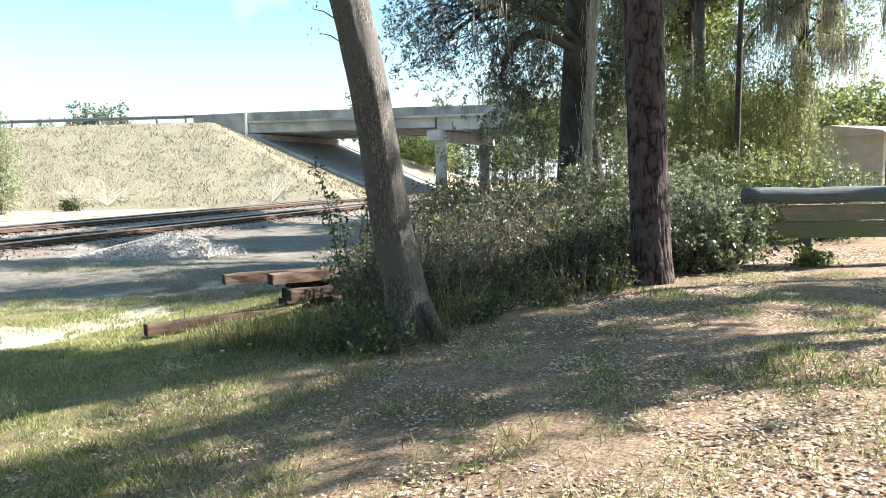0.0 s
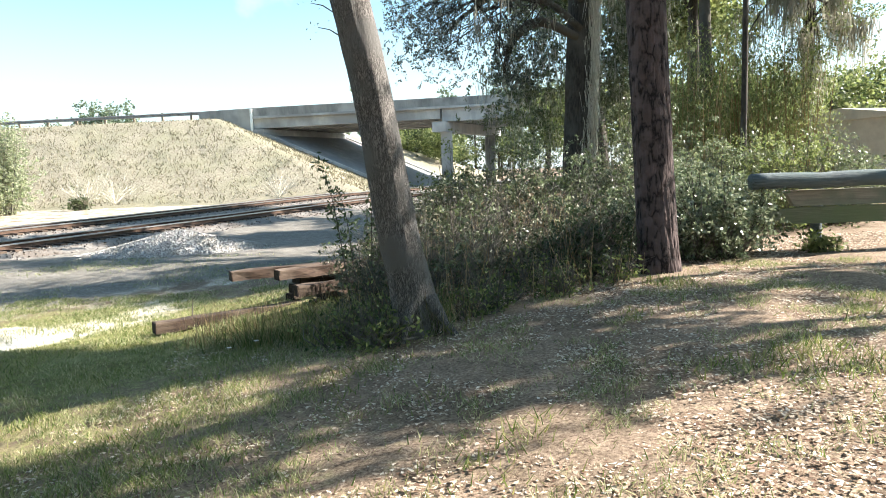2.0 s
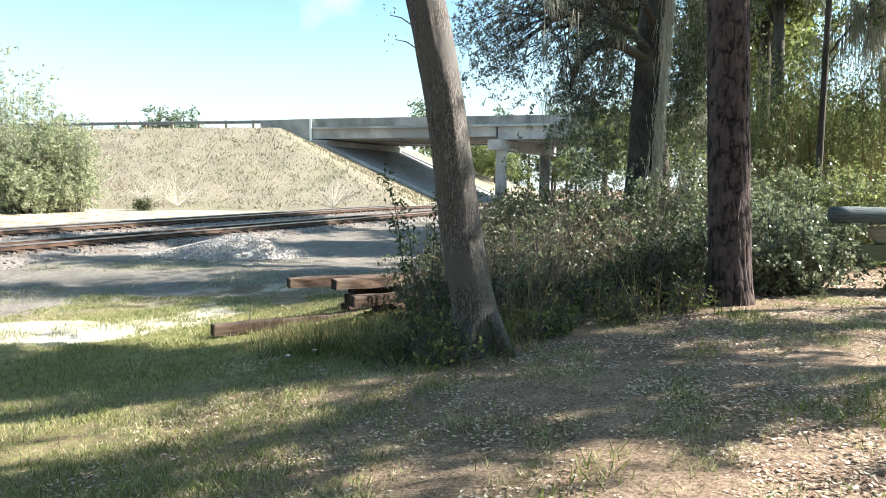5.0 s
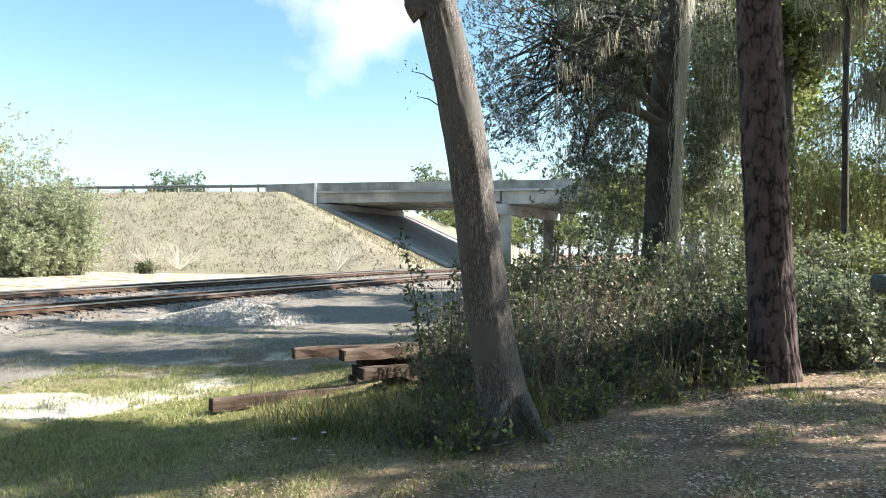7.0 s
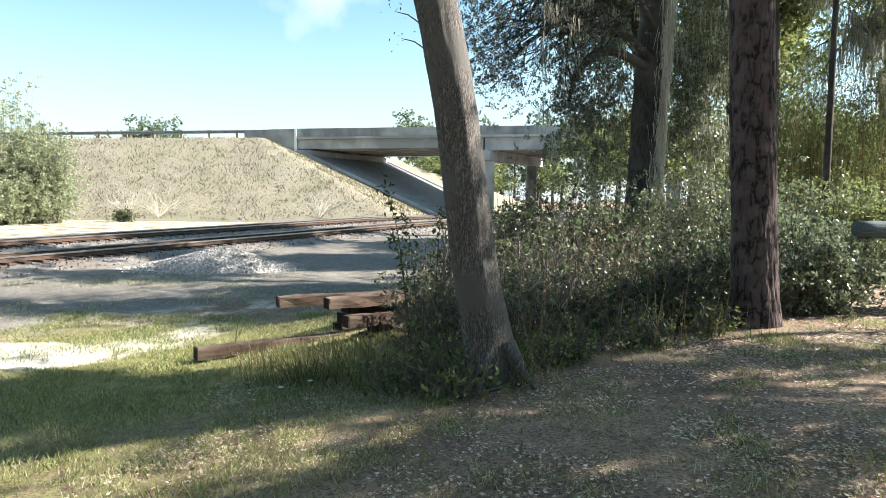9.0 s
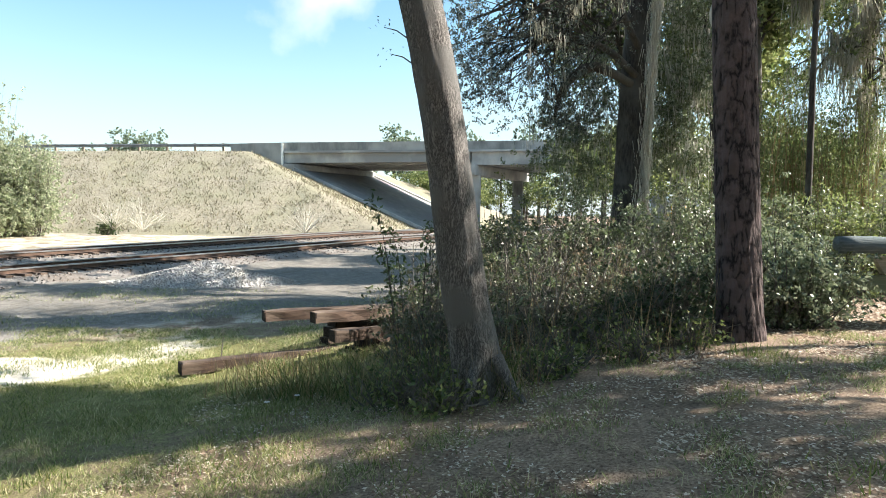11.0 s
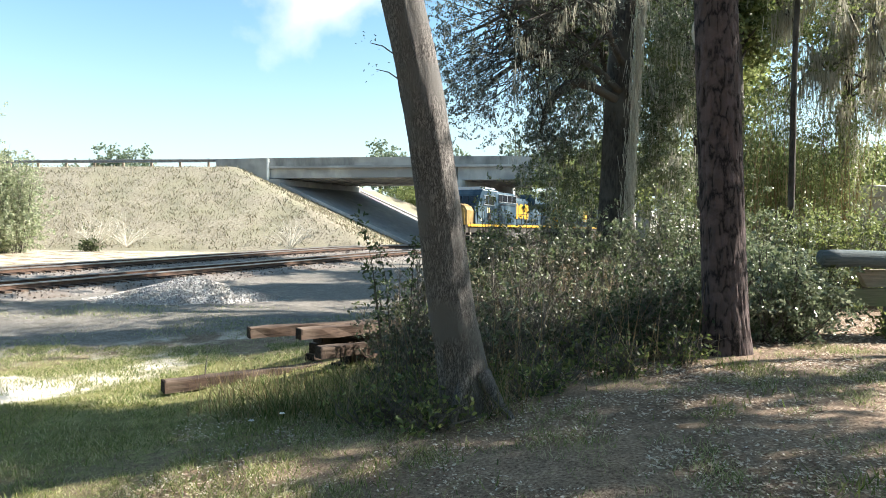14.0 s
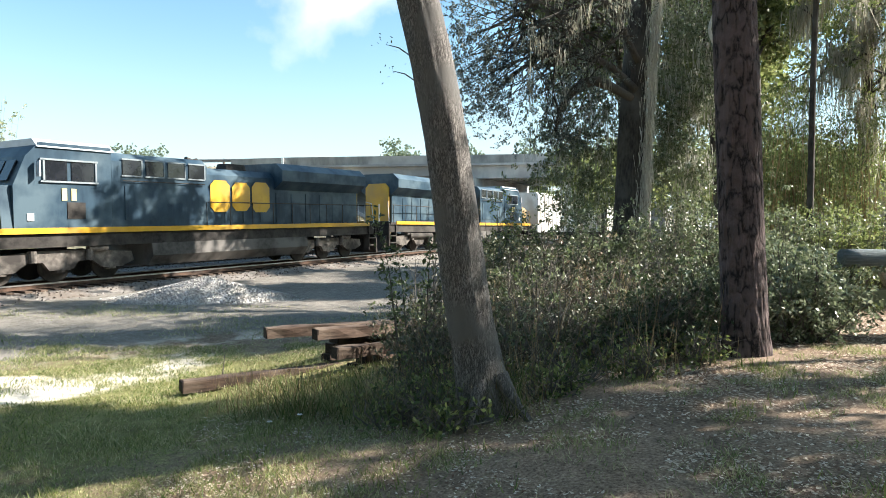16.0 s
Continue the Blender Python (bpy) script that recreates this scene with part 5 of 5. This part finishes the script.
def build_locomotive():
    t = thing("diesel_locomotive", "dark blue diesel locomotive with yellow nose and stripe", "locomotive", group="engines of the train")
    # underframe, stripe and walkway
    part("underframe", Mesh().box((0, 0, 1.42), (21.0, 2.9, 0.42)), UNDER, t)
    for y in (-1.535, 1.535):
        part("sill_stripe", Mesh().box((0.15, y, 1.76), (20.2, 0.05, 0.19)), YELLOW, t, "yellow stripe along the sill")
    part("walkway", Mesh().box((0, 0, 1.72), (21.0, 3.04, 0.14)), UNDER, t)
    tank = Mesh().extrude([(-1.45, 1.22), (-1.5, 0.75), (-1.2, 0.38), (1.2, 0.38), (1.5, 0.75), (1.45, 1.22)], "x", -5.0, 3.6)
    part("fuel_tank", tank, TANK, t, "dusty grey fuel tank")
    part("air_tank", Mesh().tube([(-5.6, -1.25, 1.0), (-8.2, -1.25, 1.0)], [0.2, 0.2], 12), UNDER, t)
    for cx in (6.9, -6.9):
        tr = part("truck", Mesh().box((cx, 0, 0.82), (4.9, 1.2, 0.3)), UNDER, t, "dusty three-axle truck")
        for dx in (-1.85, 0, 1.85):
            wheel_parts(tr, cx + dx)
        for y in (-1.12, 1.12):
            side = Mesh().extrude([(cx - 2.7, 0.62), (cx - 2.2, 0.42), (cx - 1.5, 0.42), (cx - 1.1, 0.7), (cx - 0.6, 0.7), (cx - 0.4, 0.42), (cx + 0.4, 0.42), (cx + 0.6, 0.7), (cx + 1.1, 0.7), (cx + 1.5, 0.42), (cx + 2.2, 0.42), (cx + 2.7, 0.62), (cx + 2.6, 0.95), (cx + 0.8, 1.08), (cx - 0.8, 1.08), (cx - 2.6, 0.95)], "y", y - 0.09, y + 0.09)
            part("side_frame", side, TRUCK, tr)
            for dx in (-0.95, 0.95):
                part("spring", Mesh().tube([(cx + dx, y * 1.12, 0.72), (cx + dx, y * 1.12, 1.1)], [0.13, 0.13], 10), TRUCK, tr)
            part("brake_cylinder", Mesh().tube([(cx - 1.6, y * 1.13, 1.12), (cx - 0.9, y * 1.13, 1.12)], [0.12, 0.12], 10), TRUCK, tr)
    # cab and nose
    nose = Mesh().extrude([(-1.3, 1.79), (1.3, 1.79), (1.3, 2.85), (1.12, 3.15), (0.7, 3.36), (-0.7, 3.36), (-1.12, 3.15), (-1.3, 2.85)], "x", 8.85, 10.0)
    part("nose", nose, SHADED_YELLOW, t, "short nose with its shade put into the tan paint")
    part("cab_front", Mesh().extrude([(-1.47, 1.79), (1.47, 1.79), (1.35, 3.2), (-1.35, 3.2)], "x", 8.51, 8.845), BLUE, t)
    cabm = Mesh().extrude([(5.2, 1.79), (8.5, 1.79), (8.5, 3.2), (8.1, 4.15), (7.65, 4.62), (5.2, 4.62)], "y", -1.5, 1.5)
    cb = part("cab", cabm, BLUE, t)
    part("cab_roof", Mesh().extrude([(-1.56, 4.46), (1.56, 4.46), (1.25, 4.74), (-1.25, 4.74)], "x", 5.1, 7.75), CAB_ROOF, cb, "pale cab roof")
    for y in (-0.95, -0.32, 0.32, 0.95):
        part("windscreen", Mesh().box((8.36, y, 3.68), (0.05, 0.52, 0.72), Matrix.Rotation(radians(-25), 3, "Y")), DARK_GLASS, cb)
    for s in (-1, 1):
        for x, w in ((6.25, 0.78), (7.15, 0.72)):
            part("side_window", Mesh().box((x, s * 1.505, 3.72), (w, 0.05, 0.66)), DARK_GLASS, cb)
        fr = Mesh().box((6.7, s * 1.53, 3.36), (1.95, 0.07, 0.06)).box((6.7, s * 1.53, 4.08), (1.95, 0.07, 0.06)).box((5.8, s * 1.53, 3.72), (0.06, 0.07, 0.7)).box((7.56, s * 1.53, 3.72), (0.06, 0.07, 0.7))
        part("window_frame", fr, FRAME_GREY, cb)
        part("mirror", Mesh().box((7.8, s * 1.68, 3.75), (0.05, 0.2, 0.5)), CAB_ROOF, cb)
        part("vent_door", Mesh().box((6.5, s * 1.505, 2.42), (0.62, 0.04, 0.55)), UNDER, cb)
        # cab number shown as plain bars
        for k in range(2):
            part("number_bar", Mesh().box((6.9 - 0.32 * k, s * 1.51, 2.95), (0.17, 0.035, 0.4)), CREAM, cb, "pale yellow number bar")
        part("decal", Mesh().box((8.0, s * 1.51, 2.2), (0.2, 0.03, 0.24)), WHITE_PAINT, cb)
    # equipment section behind the cab
    eq = part("equipment_hood", Mesh().extrude(rounded(2.96, 1.79, 4.5, 0.3), "x", 1.0, 5.18), BLUE, t)
    for s in (-1, 1):
        for k in range(4):
            x = 4.4 - 0.95 * k
            gx = part("grille", Mesh().box((x, s * 1.49, 3.98), (0.74, 0.05, 0.56)), DARK_GLASS, eq)
            part("grille_frame", Mesh().box((x, s * 1.50, 4.28), (0.82, 0.06, 0.05)).box((x, s * 1.50, 3.68), (0.82, 0.06, 0.05)).box((x - 0.4, s * 1.50, 3.98), (0.05, 0.06, 0.6)), FRAME_GREY, gx)
        part("door_panel", Mesh().box((3.0, s * 1.49, 2.7), (3.4, 0.04, 1.2)), BLUE, eq)
        part("hand_bar", Mesh().tube([(1.2, s * 1.56, 3.5), (4.8, s * 1.56, 3.5)], [0.02, 0.02], 6), UNDER, eq)
    # long hood
    hood = part("long_hood", Mesh().extrude(rounded(1.9, 1.79, 4.25, 0.28), "x", -9.6, 0.98), BLUE, t)
    part("radiator", Mesh().extrude([(-0.96, 3.45), (-1.5, 3.85), (-1.5, 4.35), (-1.1, 4.68), (1.1, 4.68), (1.5, 4.35), (1.5, 3.85), (0.96, 3.45)], "x", -9.7, -3.3), BLUE, hood, "flared radiator housing")
    part("rear_panel", Mesh().extrude(rounded(1.7, 1.85, 4.1, 0.25), "x", -9.78, -9.71), YELLOW, hood, "yellow hood end")
    part("exhaust", Mesh().box((-1.6, 0, 4.4), (1.2, 0.7, 0.3), taper=0.85), UNDER, hood)
    part("horn", Mesh().tube([(0.6, 0.2, 4.55), (1.0, 0.2, 4.6)], [0.05, 0.12], 8).tube([(0.6, -0.1, 4.55), (0.2, -0.1, 4.6)], [0.05, 0.12], 8).box((0.6, 0.05, 4.4), (0.1, 0.5, 0.3)), UNDER, hood)
    for s in (-1, 1):
        for k in range(9):
            part("access_door", Mesh().box((0.2 - 1.02 * k, s * 0.965, 2.62), (0.94, 0.035, 1.35)), BLUE, hood)
        # company emblem as plain yellow shapes
        y = s * 1.0
        for a, b, lo, hi in ((0.45, -0.6, 2.4, 3.75), (-0.72, -1.75, 2.45, 3.7), (-1.87, -2.95, 2.4, 3.75)):
            c = 0.22
            part("emblem", Mesh().extrude([(a - c, lo), (a, lo + c), (a, hi - c), (a - c, hi), (b + c, hi), (b, hi - c), (b, lo + c), (b + c, lo)], "y", min(y, y * 1.012), max(y, y * 1.012)), YELLOW, hood, "plain yellow emblem block")
    # handrails and steps
    for s in (-1, 1):
        y = s * 1.48
        xs = [-10.2 + 1.25 * k for k in range(10)]
        for x in xs:
            part("stanchion", Mesh().tube([(x, y, 1.76), (x, y, 2.8)], [0.02, 0.02], 6), UNDER, t)
        part("handrail", Mesh().tube([(-10.3, y, 2.8), (1.0, y, 2.8)], [0.022, 0.022], 6), UNDER, t)
        for e in (1, -1):
            part("step_well", Mesh().box((e * 10.3, s * 1.35, 1.0), (0.7, 0.35, 0.06)).box((e * 10.3, s * 1.35, 0.6), (0.7, 0.35, 0.06)).box((e * 9.95, s * 1.35, 1.0), (0.05, 0.35, 1.3)).box((e * 10.65, s * 1.35, 1.0), (0.05, 0.35, 1.3)), UNDER, t)
            part("grab_rail", Mesh().tube([(e * 10.55, s * 1.42, 1.8), (e * 10.5, s * 1.3, 2.9), (e * 10.2, s * 1.1, 3.0)], [0.024] * 3, 6), YELLOW if e > 0 else CAB_ROOF, t)
            part("grab_rail", Mesh().tube([(e * 10.62, s * 0.75, 1.8), (e * 10.62, s * 0.75, 2.85)], [0.024] * 2, 6), YELLOW if e > 0 else CAB_ROOF, t)
    for e in (1, -1):
        part("end_plate", Mesh().box((e * 10.62, 0, 1.35), (0.16, 3.0, 0.75)), UNDER, t)
        pl = Mesh().extrude([(e * 10.6, 1.05), (e * 10.75, 1.05), (e * 11.0, 0.15), (e * 10.85, 0.15)], "y", -1.35, 1.35)
        part("plough", pl, UNDER, t, "black pilot plough")
        part("coupler", Mesh().box((e * 11.0, 0, 0.9), (0.7, 0.28, 0.28), bevel=0.05), RUST, t)
        for y in (-0.5, 0.0, 0.5):
            part("air_hose", Mesh().tube(curve([(e * 10.7, y * 1.6, 1.1), (e * 10.95, y * 1.6, 0.75), (e * 10.9, y * 1.5, 0.5)], 6), [0.03] * 6, 6), UNDER, t)
    # lamps on the nose and above the plough
    hl = part("headlight", Mesh().box((10.06, 0, 3.02), (0.06, 0.5, 0.6), bevel=0.01), UNDER, t)
    for z in (2.88, 3.16):
        part("lens", Mesh().tube([(10.08, 0, z), (10.12, 0, z)], [0.11, 0.11], 14), LAMP, hl, "lit headlight lens")
    for y in (-0.95, 0.95):
        d = part("ditch_light", Mesh().box((10.72, y, 1.9), (0.16, 0.26, 0.26)), UNDER, t)
        part("lens", Mesh().tube([(10.8, y, 1.9), (10.84, y, 1.9)], [0.1, 0.1], 14), LAMP, d, "lit ditch light lens")
    part("nose_door", Mesh().box((10.06, -0.42, 2.4), (0.05, 0.5, 1.1)), UNDER, t)
    return t


def build_wagon():
    t = thing("freight_wagon", "white boxcar with ribbed sides behind the engines", "railway wagon", group="wagons of the train")
    body = part("body", Mesh().extrude(rounded(3.0, 1.1, 4.6, 0.2), "x", -8.6, 8.6), WHITE_CAR, t)
    for s in (-1, 1):
        for k in range(17):
            part("side_post", Mesh().box((-8.2 + 1.02 * k, s * 1.53, 2.8), (0.12, 0.08, 3.3)), WHITE_CAR, body)
        part("door", Mesh().box((0, s * 1.56, 2.75), (3.0, 0.1, 3.1)), WHITE_CAR, body)
    part("sill", Mesh().box((0, 0, 0.95), (17.6, 1.2, 0.35)), UNDER, t)
    for e in (-1, 1):
        tr = part("truck", Mesh().box((e * 6.4, 0, 0.6), (2.4, 2.2, 0.3)), UNDER, t)
        for dx in (-0.88, 0.88):
            for y in (-0.75, 0.75):
                part("wheel", Mesh().tube([(e * 6.4 + dx, y - 0.06, 0.43), (e * 6.4 + dx, y + 0.06, 0.43)], [0.43, 0.43], 18), UNDER, tr)
        part("coupler", Mesh().box((e * 9.0, 0, 0.9), (0.8, 0.28, 0.28)), RUST, t)
    return t


engine = build_locomotive()
engine_two = copy_thing(engine, pose(0, 0, 0))
engine_two["label"] = "dark blue diesel locomotive running hood first behind another"
for o in engine_two.children_recursive:
    if o.name.startswith("lens"):
        o.data = o.data.copy()
        o.data.materials[0] = DARK_GLASS
        o["label"] = "unlit lamp lens"
wagon = build_wagon()
wagons = [wagon] + [copy_thing(wagon, pose(0, 0, 0)) for _ in range(3)]


def motions():
    """The whole train rolls along the near track at an even pace."""
    times = [0, 2, 4, 6, 8, 10, 11, 12, 13] + [13.2 + 0.2 * k for k in range(15)]
    offsets = [(engine, 11.15), (engine_two, 33.7)] + [(w, 54.4 + 18.2 * k) for k, w in enumerate(wagons)]
    for ob, back in offsets:
        rows = []
        for t in times:
            s = NOSE_S + SPEED * (15.6 - t) + back
            x, y, h = on_track(s)
            za, zb = rail_z(on_track(s - 7)[1]), rail_z(on_track(s + 7)[1])
            up = math.degrees(math.atan2(zb - za, 14))
            # the second engine runs with its hood to the front
            rows.append((t, pose(x, y, (za + zb) / 2, 0, -up, h + 180) if ob is engine_two else pose(x, y, (za + zb) / 2, 0, up, h)))
        walk(ob, rows)


for o in scene.objects:
    if o.name.split(".")[0] in ("hanging_moss", "low_moss", "trunk_moss", "vine_moss", "low_twigwork", "stemwork", "branchwork", "canework", "stones", "sprig", "sprig_twig"):
        o["kind"] = "stuff"

motions()
